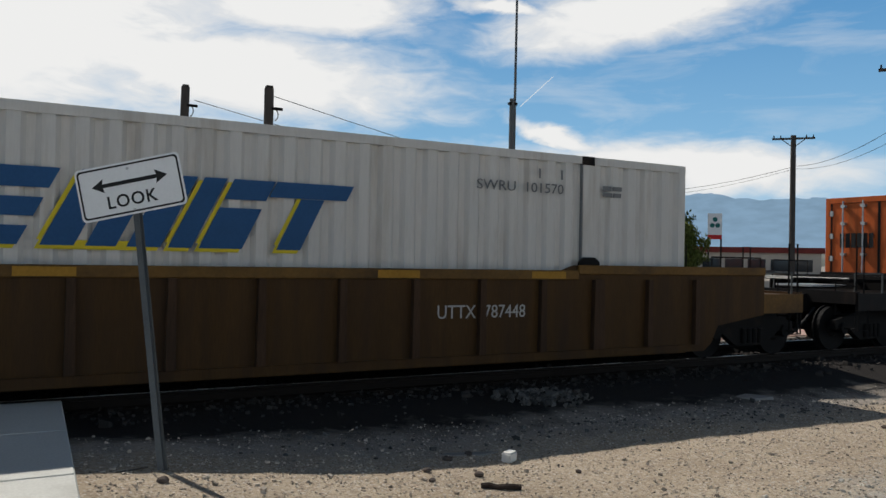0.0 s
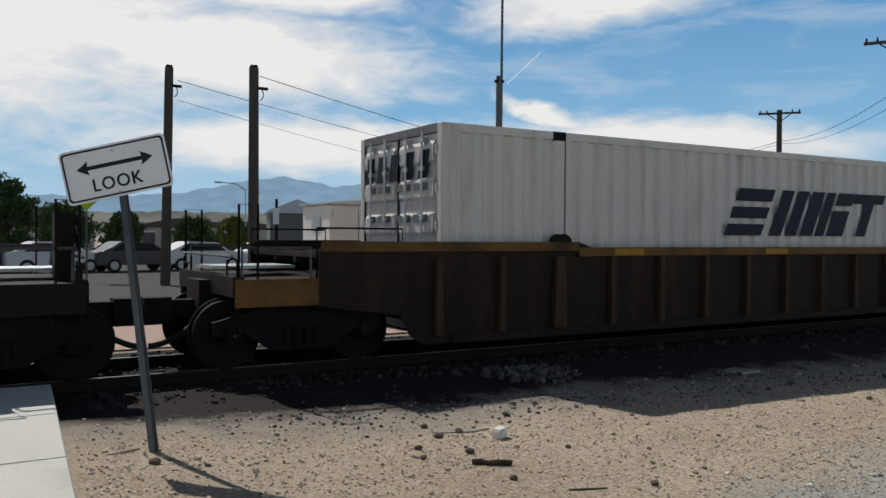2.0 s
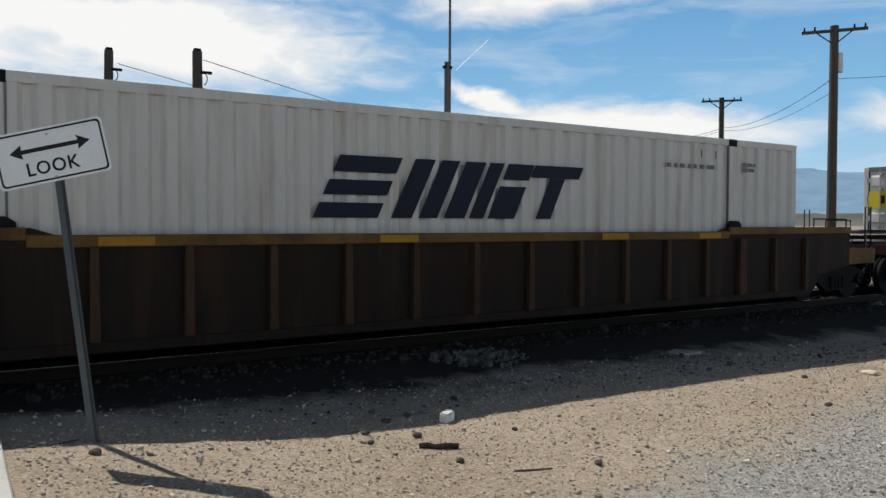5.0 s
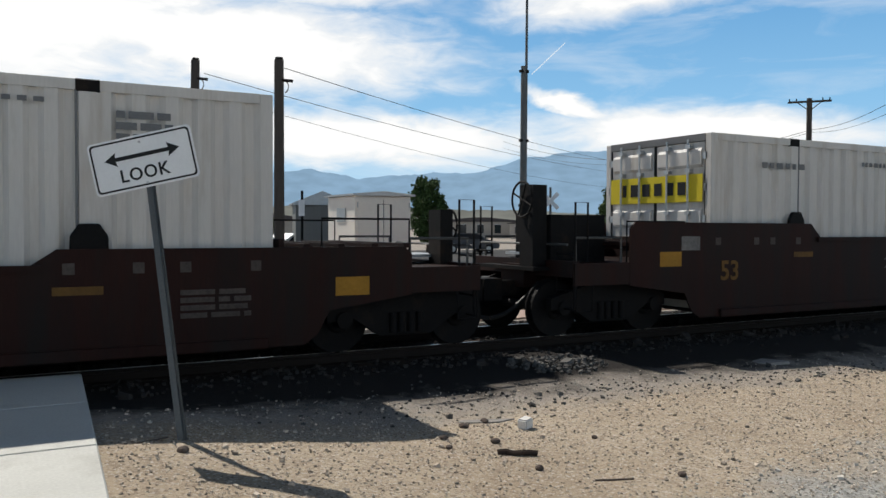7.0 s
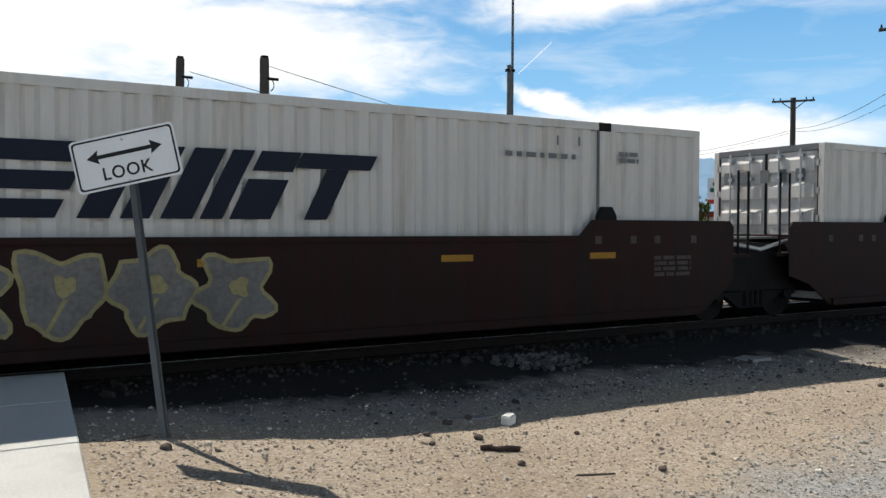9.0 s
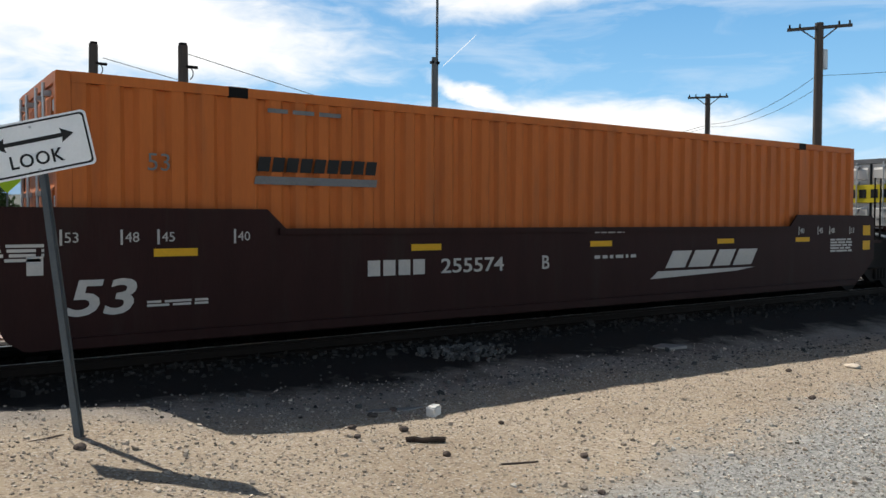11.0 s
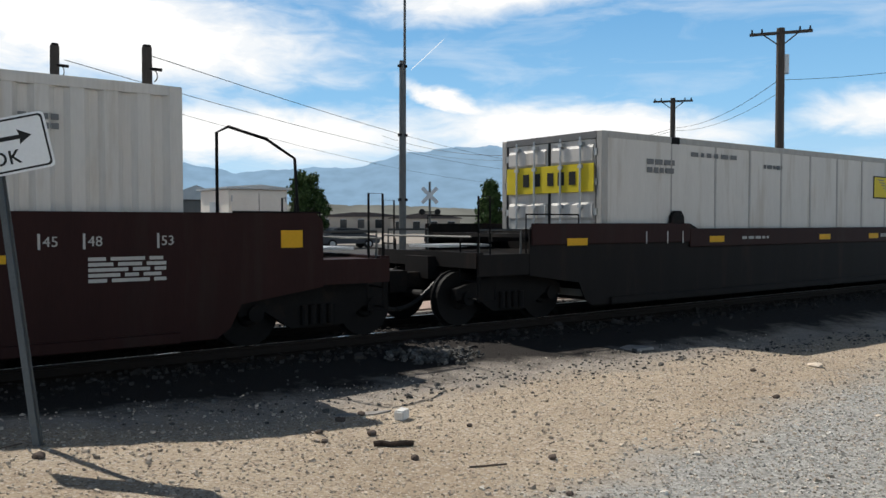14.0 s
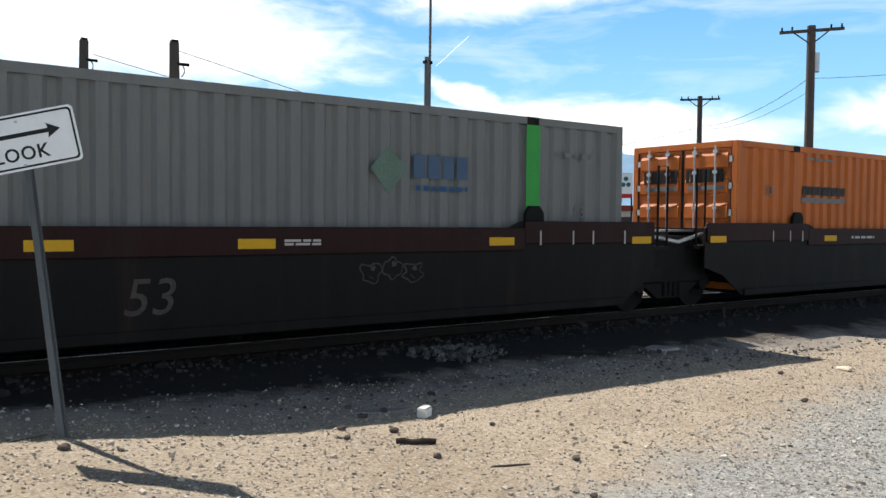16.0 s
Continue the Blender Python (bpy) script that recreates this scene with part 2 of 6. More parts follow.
def slanted(x0, x1, z0, z1, lean):
    return [(x0, z0), (x1, z0), (x1 + lean, z1), (x0 + lean, z1)]

# ================= layout =================
TRACK_Y = 10.80      # centre line of the track, which runs along x
RAIL_Z = 0.15        # top of the rails
SPEED = 17.736       # the train runs towards -x
SHORT, LONG = 3.231, 7.287   # between containers: over a shared truck, over a coupling
LENGTH = 16.15       # 53 ft container
JOINTS = "bbbbbbaabaabaa"
# container's near end at 8 s, unit by unit
OFFSET = [-148.106 + LENGTH * i + SHORT * JOINTS[:i].count("a") + LONG * JOINTS[:i].count("b") for i in range(15)]
MOVING = []
SPINNING = []

# ================= ground =================


def ground_height(x, y):
    n = noise.noise(Vector((x * 0.35, y * 0.35, 0.3))) * 0.03 + noise.noise(Vector((x * 1.7, y * 1.7, 4.1))) * 0.012
    n += noise.noise(Vector((x * 6, y * 6, 9.1))) * 0.006
    far = max(0.0, min(1.0, (y - 7.6) / 1.4))
    fall = float(np.interp(x, [-1, 0.3, 0.8, 1.5, 1.9, 3.1, 4, 7, 9, 12, 20], [0.19, 0.19, 0.16, 0.10, 0.05, -0.06, -0.1, -0.09, -0.12, -0.2, -0.25]))
    near_track = max(0.0, min(1.0, (9.0 - y) / 1.5))
    return n * (1 - 0.6 * far) - 0.015 + fall * near_track


def spaced(lo, hi, step, reach):
    """Even steps from lo to hi, then steps that grow out to reach."""
    mid = [lo + step * i for i in range(int((hi - lo) / step) + 1)]
    up, d, x = [], step * 2, mid[-1]
    while x < reach:
        x += d
        d *= 1.45
        up.append(x)
    down, d, x = [], step * 2, mid[0]
    while x > -reach:
        x -= d
        d *= 1.45
        down.append(x)
    return down[::-1] + mid + up


def ground_material():
    m = bpy.data.materials.new("tan_dirt_and_grey_gravel")
    m.use_nodes = True
    nt = m.node_tree
    N, Lk = nt.nodes, nt.links
    b = N["Principled BSDF"]
    b.inputs["Roughness"].default_value = 0.95
    b.inputs["Specular IOR Level"].default_value = 0.15
    tc = N.new("ShaderNodeTexCoord")

    def nz(scale, detail=6, rough=0.6):
        n = N.new("ShaderNodeTexNoise")
        n.inputs["Scale"].default_value, n.inputs["Detail"].default_value, n.inputs["Roughness"].default_value = scale, detail, rough
        Lk.new(tc.outputs["Object"], n.inputs[0])
        return n.outputs[0]

    def ramp(src, a, bb):
        r = N.new("ShaderNodeMapRange")
        r.inputs[1].default_value, r.inputs[2].default_value = a, bb
        Lk.new(src, r.inputs[0])
        return r.outputs[0]

    def mix(fac, c0, c1):
        x = N.new("ShaderNodeMix")
        x.data_type = "RGBA"
        Lk.new(fac, x.inputs[0])
        for k, c in ((6, c0), (7, c1)):
            if isinstance(c, tuple):
                x.inputs[k].default_value = (*c, 1)
            else:
                Lk.new(c, x.inputs[k])
        return x.outputs[2]

    dirt = mix(ramp(nz(0.7), 0.35, 0.65), (0.44, 0.35, 0.25), (0.54, 0.445, 0.33))
    dirt = mix(ramp(nz(9, 8, 0.7), 0.5, 0.75), dirt, (0.30, 0.235, 0.175))
    vo = N.new("ShaderNodeTexVoronoi")
    vo.inputs["Scale"].default_value = 38
    Lk.new(tc.outputs["Object"], vo.inputs[0])
    grit = mix(vo.outputs["Color"], (0.24, 0.23, 0.21), (0.56, 0.545, 0.505))
    sp = N.new("ShaderNodeTexVoronoi")
    sp.inputs["Scale"].default_value = 55
    Lk.new(tc.outputs["Object"], sp.inputs[0])
    sc = N.new("ShaderNodeSeparateColor")
    Lk.new(sp.outputs["Color"], sc.inputs[0])
    dirt = mix(ramp(sc.outputs[0], 0.72, 0.98), dirt, (0.25, 0.19, 0.14))
    dirt = mix(ramp(sc.outputs[1], 0.80, 1.0), dirt, (0.62, 0.56, 0.48))
    # the gravel lies on the camera's side, right of a ragged line
    sep = N.new("ShaderNodeSeparateXYZ")
    Lk.new(tc.outputs["Object"], sep.inputs[0])
    a = N.new("ShaderNodeMath")
    a.operation = "MULTIPLY_ADD"
    Lk.new(sep.outputs[0], a.inputs[0])
    a.inputs[1].default_value = 0.17
    a.inputs[2].default_value = 3.15
    d = N.new("ShaderNodeMath")
    d.operation = "SUBTRACT"
    Lk.new(a.outputs[0], d.inputs[0])
    Lk.new(sep.outputs[1], d.inputs[1])
    e = N.new("ShaderNodeMath")
    e.operation = "MULTIPLY_ADD"
    Lk.new(nz(0.9), e.inputs[0])
    e.inputs[1].default_value = 2.2
    Lk.new(d.outputs[0], e.inputs[2])
    col = mix(ramp(e.outputs[0], 0.75, 1.5), dirt, grit)
    # dark cinder fines along the track, with the train's shade painted in
    f = N.new("ShaderNodeMath")
    f.operation = "MULTIPLY_ADD"
    Lk.new(nz(1.1, 8, 0.7), f.inputs[0])
    f.inputs[1].default_value = 2.4
    Lk.new(sep.outputs[1], f.inputs[2])
    g = N.new("ShaderNodeMath")
    g.operation = "LESS_THAN"
    Lk.new(sep.outputs[1], g.inputs[0])
    g.inputs[1].default_value = 13.2
    h = N.new("ShaderNodeMath")
    h.operation = "MULTIPLY"
    Lk.new(ramp(f.outputs[0], 8.6, 9.4), h.inputs[0])
    Lk.new(g.outputs[0], h.inputs[1])
    # a band of pale grey fines between the dirt and the cinders
    k = N.new("ShaderNodeMath")
    k.operation = "MULTIPLY"
    Lk.new(ramp(f.outputs[0], 7.85, 8.5), k.inputs[0])
    k.inputs[1].default_value = 0.6
    col = mix(k.outputs[0], col, (0.25, 0.24, 0.23))
    # this near-black tone carries the shade under and beside the train
    col = mix(h.outputs[0], col, (0.028, 0.0245, 0.022))
    Lk.new(col, b.inputs["Base Color"])
    bp = N.new("ShaderNodeBump")
    bp.inputs["Strength"].default_value = 0.8
    bp.inputs["Distance"].default_value = 0.03
    Lk.new(nz(30, 8, 0.75), bp.inputs["Height"])
    Lk.new(bp.outputs[0], b.inputs["Normal"])
    return m


def build_ground():
    xs = spaced(-5, 20, 0.1, 4200)
    ys = spaced(1, 9.5, 0.1, 4200)
    verts = [(x, y, ground_height(x, y) if abs(x) < 60 and abs(y) < 60 else 0.0) for y in ys for x in xs]
    w = len(xs)
    faces = [(j * w + i, j * w + i + 1, (j + 1) * w + i + 1, (j + 1) * w + i) for j in range(len(ys) - 1) for i in range(w - 1)]
    me = bpy.data.meshes.new("ground")
    me.from_pydata(verts, [], faces)
    me.materials.append(ground_material())
    for p in me.polygons:
        p.use_smooth = True
    tagged(new("ground", me), "tan dirt and grey gravel ground, cinders along the track with train shade painted in", "ground", kind="structure")


build_ground()


def lump(rng, sx, sy, sz, cx=0.0, cy=0.0, cz=0.0):
    """Corners and faces of one rough stone."""
    turn = Euler((rng.uniform(-0.4, 0.4), rng.uniform(-0.4, 0.4), rng.uniform(0, 6.28))).to_matrix()
    pts = []
    for x in (-1, 1):
        for y in (-1, 1):
            for z in (-1, 1):
                k = rng.uniform(0.62, 1.0)
                p = turn @ Vector((x * sx * k * rng.uniform(0.6, 1), y * sy * k * rng.uniform(0.6, 1), z * sz * k))
                pts.append((p.x + cx, p.y + cy, p.z + cz))
    return pts, ((0, 1, 3, 2), (4, 6, 7, 5), (0, 4, 5, 1), (2, 3, 7, 6), (0, 2, 6, 4), (1, 5, 7, 3))


def scatter(name, count, region, size, mat, label, category, seed, keep=None, lift=0.0):
    rng = random.Random(seed)
    verts, faces = [], []
    while len(faces) < count * 6:
        x, y = rng.uniform(region[0], region[1]), rng.uniform(region[2], region[3])
        if keep and not keep(x, y, rng):
            continue
        s = size * rng.uniform(0.35, 1) ** 2 * (2.2 if rng.random() < 0.04 else 1)
        p, f = lump(rng, s, s * 0.8, s * 0.6, x, y, ground_height(x, y) + lift + s * 0.2)
        k = len(verts)
        verts += p
        faces += [tuple(i + k for i in q) for q in f]
    me = bpy.data.meshes.new(name)
    me.from_pydata(verts, [], faces)
    me.materials.append(mat)
    return tagged(new(name, me), label, category, kind="stuff")


def off_slab(x, y, rng):
    return x > 0.364 + 0.0516 * y or y > 10.2


scatter("pebbles", 24000, (-1, 13, 2.5, 8.6), 0.0145, M_ROCK, "small tan and grey pebbles strewn over the dirt", "pebbles", 3,
        lambda x, y, rng: off_slab(x, y, rng) and rng.random() > (y - 6.6) / 1.6)
scatter("gravel", 24000, (2.5, 14, 1.2, 6.2), 0.0145, M_GRAVEL, "loose grey gravel beside the dirt strip", "gravel", 4,
        lambda x, y, rng: y < 4.0 + 0.13 * x - rng.uniform(0, 1.2))
scatter("ballast", 9000, (-6, 24, 8.7, 13.0), 0.05, M_SHADED_BALLAST, "crushed stone ballast round the rails and ties, darkened for the train shade", "ballast", 5,
        lambda x, y, rng: (x > 0.9 or y > 9.9) and rng.random() < min(1, (y - 8.6) / 1.0))
scatter("ballast_pile", 420, (5.6, 7.4, 8.0, 9.4), 0.05, M_SPILL, "spilled heap of grey crushed ballast", "ballast", 6,
        lambda x, y, rng: math.hypot((x - 6.5) / 0.8, (y - 8.7) / 0.6) < rng.uniform(0.2, 1), 0.02)

scatter("broken_stone", 1100, (2.0, 16.0, 6.3, 8.6), 0.027, M_SPILL, "broken grey stone strewn along the edge of the cinders", "broken stone", 8,
        lambda x, y, rng: rng.random() < math.exp(-((y - 7.6 + 0.09 * (x - 4)) / 0.55) ** 2))


def single_rock(name, x, y, s, mat, label, flat=0.7, seed=0, long=1.0):
    rng = random.Random(seed + int(x * 100))
    bm = bmesh.new()
    bmesh.ops.create_icosphere(bm, subdivisions=2, radius=1)
    for v in bm.verts:
        k = 0.8 + 0.3 * noise.noise(v.co * 1.3 + Vector((seed, x, y)))
        v.co = Vector((v.co.x * s * long * k, v.co.y * s * k, v.co.z * s * flat * k))
    ob = part(name, bm, mat)
    ob.matrix_world = pose(x, y, ground_height(x, y) + s * flat * 0.55, 0, 0, rng.uniform(0, 360))
    return tagged(ob, label, "rock", "rocks on the dirt")


for k, (x, y, s) in enumerate([(3.81, 6.00, 0.055), (3.44, 6.27, 0.045), (3.83, 6.60, 0.050), (4.14, 6.71, 0.050), (1.20, 6.24, 0.055), (3.33, 5.98, 0.040), (8.17, 4.76, 0.050), (9.52, 5.87, 0.050), (4.58, 4.55, 0.045), (4.71, 5.75, 0.035), (3.85, 6.59, 0.050), (3.70, 5.19, 0.045), (4.08, 3.88, 0.035)]):
    single_rock("rock", x, y, s, M_DROCK, "small dark rounded rock on tan dirt", 0.65, k)
single_rock("rock", 10.56, 5.61, 0.11, M_ROCK, "flat pale grey rock on tan dirt", 0.4, 21, 1.3)
bm = bx(-0.068, 0.068, -0.05, 0.05, 0, 0.10)
bmesh.ops.bevel(bm, geom=bm.edges[:], offset=0.012, segments=2, affect="EDGES")
ob = part("broken_block", bm, M_BLOCK)
ob.matrix_world = pose(4.38, 6.37, ground_height(4.38, 6.37), 4, -5, 25)
tagged(ob, "pale broken concrete block lying on dirt", "concrete block")
bm = pipe(bmesh.new(), [(-0.17 + 0.066 * k, 0.014 * math.sin(k * 1.7), 0.022 + 0.006 * math.sin(k * 2.3)) for k in range(6)], 0.025, 7)
ob = part("stick", bm, M_TIE)
ob.matrix_world = pose(3.78, 5.60, ground_height(3.78, 5.60), 0, 0, -33)
tagged(ob, "short dark weathered piece of wood on dirt", "stick")
for x, y, turn, label in ((1.04, 6.58, 14, "thin dark twig lying beside the sign post"), (4.07, 4.70, -26, "thin pale twig lying on tan dirt")):
    ob = part("twig", tb((-0.17, 0, 0.008), (0.13, 0.02, 0.01), 0.009, 0.006, 6), M_DROCK)
    ob.matrix_world = pose(x, y, ground_height(x, y), 0, 0, turn)
    tagged(ob, label, "stick")

for k, (x, y, w, d, turn) in enumerate([(4.15, 6.75, 0.3, 0.11, -12), (9.6, 7.95, 0.5, 0.2, -20)]):
    rng = random.Random(70 + k)
    rim = [(w * math.cos(q * 0.785) * rng.uniform(0.4, 1.2), d * math.sin(q * 0.785) * rng.uniform(0.3, 1.3)) for q in range(8)]
    bm = bmesh.new()
    low = [bm.verts.new((px_, py_, -0.03)) for px_, py_ in rim]
    high = [bm.verts.new((px_ * 0.96, py_ * 0.94, 0.012)) for px_, py_ in rim]
    bm.faces.new(high)
    for q in range(8):
        bm.faces.new((low[q], low[(q + 1) % 8], high[(q + 1) % 8], high[q]))
    ob = part("broken_concrete", bm, M_PALESLAB)
    ob.matrix_world = pose(x, y, ground_height(x, y), 0, 0, turn)
    tagged(ob, "thin pale grey broken slab sunk in the dirt", "broken concrete", "broken concrete by the track")

# ================= concrete walkway =================
walkway = empty("pavement", "pale concrete walkway that runs up to the track", "pavement")
walkway["kind"] = "structure"
for k in range(8):
    y0, y1 = -3.2 + 1.6 * k, -3.2 + 1.6 * (k + 1) - 0.012
    bm = bmesh.new()
    e0, e1 = 0.294 + 0.0516 * y0, 0.294 + 0.0516 * y1
    lo = [(-3.2, y0, -0.1), (e0, y0, -0.1), (e1, y1, -0.1), (-3.2, y1, -0.1)]
    a = [bm.verts.new(p) for p in lo]
    b = [bm.verts.new((p[0], p[1], 0.20)) for p in lo]
    bm.faces.new(a[::-1])
    top = bm.faces.new(b)
    for i in range(4):
        bm.faces.new((a[i], a[(i + 1) % 4], b[(i + 1) % 4], b[i]))
    bmesh.ops.bevel(bm, geom=top.edges[:], offset=0.012, segments=1, affect="EDGES")
    part("slab", bm, M_CONC, walkway)

# ================= track =================
track = empty("railway_track", "straight railway track with steel rails on timber ties", "railway track")
M_RAILHEAD = material("polished_rail_head", (0.33, 0.31, 0.29), 0.28, 0.85, 0.12, 5, 60, 0.02)
for y in (TRACK_Y - 0.7525, TRACK_Y + 0.7525):
    o = [(-0.075, -0.165), (0.075, -0.165), (0.075, -0.152), (0.012, -0.135), (0.012, -0.05), (0.036, -0.04), (0.036, -0.008), (0.028, 0), (-0.028, 0), (-0.036, -0.008), (-0.036, -0.04), (-0.012, -0.05), (-0.012, -0.135), (-0.075, -0.152)]
    bm = bmesh.new()
    a = [bm.verts.new((-400, y + p, RAIL_Z + q - 0.002)) for p, q in o]
    b = [bm.verts.new((600, y + p, RAIL_Z + q - 0.002)) for p, q in o]
    for k in range(len(o)):
        j = (k + 1) % len(o)
        bm.faces.new((a[k], a[j], b[j], b[k]))
    rail = part("rail", bm, M_STEELRAIL, track, "rusty steel rail with a worn shiny head")
    part("running_surface", bx(-400, 600, y - 0.024, y + 0.024, RAIL_Z - 0.006, RAIL_Z), M_RAILHEAD, rail, "polished running surface")
tie_mesh = None
for k in range(70):
    if tie_mesh is None:
        tie_mesh = mesh_of(bx(-0.11, 0.11, -1.3, 1.3, -0.17, 0.0), "tie", M_TIE)
    t = new("tie", tie_mesh)
    t.parent = track
    t.location = (-8 + k * 0.51, TRACK_Y, RAIL_Z - 0.166)

# ================= containers =================


def corrugated(bm, x0, x1, z0, z1, y, depth, pitch, side):
    """A pressed sheet with upright trapezoid ribs; side -1 faces -y."""
    n = max(1, round((x1 - x0) / pitch))
    p = (x1 - x0) / n
    prof = []
    for i in range(n):
        a = x0 + i * p
        prof += [(a, 0), (a + 0.40 * p, 0), (a + 0.57 * p, depth), (a + 0.83 * p, depth)]
    prof.append((x1, 0))
    lo = [bm.verts.new((x, y - side * d, z0)) for x, d in prof]
    hi = [bm.verts.new((x, y - side * d, z1)) for x, d in prof]
    for i in range(len(prof) - 1):
        bm.faces.new((lo[i], lo[i + 1], hi[i + 1], hi[i]))


def door_leaf(c, y0, y1, mat, rod_mat):
    """One end door: a ribbed leaf with gasket, two lock rods, handles and hinges."""
    bm = bx(0.03, 0.07, y0, y1, 0.17, 2.77)
    for k in range(0 if mat is M_REDORANGE else 5):
        z = 0.35 + k * 0.5
        o = [(0.03, z), (-0.012, z + 0.05), (-0.012, z + 0.27), (0.03, z + 0.33)]
        prism(bm, o, y0 + 0.07, y1 - 0.07)
    leaf = part("door", bm, mat, c)
    for y in (y0 + 0.33, y1 - 0.33):
        bm = tb((-0.045, y, 0.12), (-0.045, y, 2.82), 0.019, seg=8)
        for z in (0.3, 0.95, 1.6, 2.3, 2.7):
            box(bm, -0.06, 0.03, y - 0.05, y + 0.05, z - 0.03, z + 0.03)
        part("lock_rod", bm, rod_mat, leaf, "galvanised lock rod")
    edge = y0 if y0 < -1 else y1
    for k in range(5):
        part("hinge", bx(0.0, 0.05, edge - 0.05, edge + 0.05, 0.4 + k * 0.52, 0.52 + k * 0.52), rod_mat, leaf)
    for a in (y0, y1):
        part("gasket", bx(0.015, 0.045, a - 0.018, a + 0.018, 0.17, 2.77), M_BLACK, leaf, "black rubber gasket")
    return leaf


def container(i, mat, label, ribbed=True, pitch=0.335, rail_mat=None, post_mat=None, depth=0.055):
    c = empty("shipping_container", label, "shipping container", "containers on the train")
    W, H, L = 1.295, 2.9, LENGTH
    rail_mat = rail_mat or mat
    post_mat = post_mat or mat
    marks = (2.03, L - 2.03)
    for s in (-1, 1):
        spans = [(0.16, marks[0] - 0.09), (marks[0] + 0.09, marks[1] - 0.09), (marks[1] + 0.09, L - 0.16)]
        for a, b in spans:
            if ribbed:
                bm = bmesh.new()
                corrugated(bm, a, b, 0.17, H - 0.11, s * (W - 0.012), depth, pitch, s)
                part("side_wall", bm, mat, c)
                continue
            n = max(1, round((b - a) / 1.22))
            for k in range(n):
                u, v = a + (b - a) * k / n, a + (b - a) * (k + 1) / n
                part("side_panel", bx(u + 0.006, v - 0.006, s * (W - 0.03), s * (W - 0.012 - 0.003 * (k % 2)), 0.17, H - 0.11), mat, c)
                part("seam_strip", bx(v - 0.03, v + 0.03, s * (W - 0.013), s * (W - 0.006), 0.17, H - 0.11), M_SEAM if rail_mat is M_SEAM else mat, c)
        part("top_rail", bx(0.16, L - 0.16, s * (W - 0.09), s * W, H - 0.115, H), rail_mat, c)
        part("bottom_rail", bx(0.16, L - 0.16, s * (W - 0.09), s * W, 0.02, 0.18), rail_mat, c)
        for x in marks:
            part("stacking_post", bx(x - 0.09, x + 0.09, s * (W - 0.05), s * (W - 0.004), 0.16, H - 0.11), post_mat, c)
            if mat is M_WHITE and i not in (10, 12):
                e = x + 0.115 if x < 3 else x - 0.115
                part("post_seam", bx(e - 0.012, e + 0.012, min(s * (W - 0.04), s * (W - 0.002)), max(s * (W - 0.04), s * (W - 0.002)), 0.17, H - 0.12), M_GREYTXT, c, "dark grimy seam")
            bm = bx(x - 0.13, x + 0.13, s * (W - 0.16), s * (W + 0.004), H - 0.13, H + 0.006)
            bmesh.ops.bevel(bm, geom=bm.edges[:], offset=0.012, segments=1, affect="EDGES")
            part("corner_casting", bm, M_DARK, c, "dark steel stacking casting")
        for x in (0.0, L):
            a, b = (x, x + 0.16) if x == 0 else (x - 0.16, x)
            bm = bx(a, b, s * (W - 0.13), s * W, 0.0, H)
            bmesh.ops.bevel(bm, geom=bm.edges[:], offset=0.01, segments=1, affect="EDGES")
            part("corner_post", bm, rail_mat, c)
    bm = bx(0.1, L - 0.1, -W + 0.09, W - 0.09, H - 0.05, H - 0.02)
    for k in range(50):
        x = 0.25 + k * 0.32
        box(bm, x, x + 0.16, -W + 0.12, W - 0.12, H - 0.02, H - 0.005)
    part("roof", bm, mat, c)
    part("floor", bx(0.1, L - 0.1, -W + 0.09, W - 0.09, 0.05, 0.15), M_DARK, c)
    bm = bx(L - 0.07, L - 0.05, -W + 0.13, W - 0.13, 0.15, H - 0.1)
    for k in range(8):
        y = -W + 0.25 + k * 0.28
        box(bm, L - 0.05, L - 0.015, y, y + 0.14, 0.2, H - 0.15)
    part("front_wall", bm, mat, c)
    part("header", bx(0.0, 0.1, -W + 0.13, W - 0.13, H - 0.12, H), M_GREYTXT if mat is M_WHITE else rail_mat, c)
    part("sill", bx(0.0, 0.1, -W + 0.13, W - 0.13, 0.0, 0.16), rail_mat, c)
    door_leaf(c, -W + 0.14, -0.01, mat, M_GALV)
    door_leaf(c, 0.01, W - 0.14, mat, M_GALV)
    MOVING.append((c, OFFSET[i], TRACK_Y, RAIL_Z + 0.31))
    return c


FACE = -1.2985   # just in front of a container's near side

# ================= well cars =================


def wheelset(parent, x):
    """An axle with two flanged wheels, which turns about its own centre."""
    w = part("axle", tb((0, -0.95, 0), (0, 0.95, 0), 0.075, seg=12), M_DARK, parent)
    w.location = (x, 0, 0.425)
    for s in (-1, 1):
        bm = tb((0, s * 0.70, 0), (0, s * 0.725, 0), 0.455, seg=28)
        tube(bm, (0, s * 0.725, 0), (0, s * 0.83, 0), 0.425, 0.42, 28)
        tube(bm, (0, s * 0.83, 0), (0, s * 0.86, 0), 0.17, 0.14, 16)
        part("wheel", bm, M_DARK, w, "dark flanged steel wheel")
    SPINNING.append((w, x))


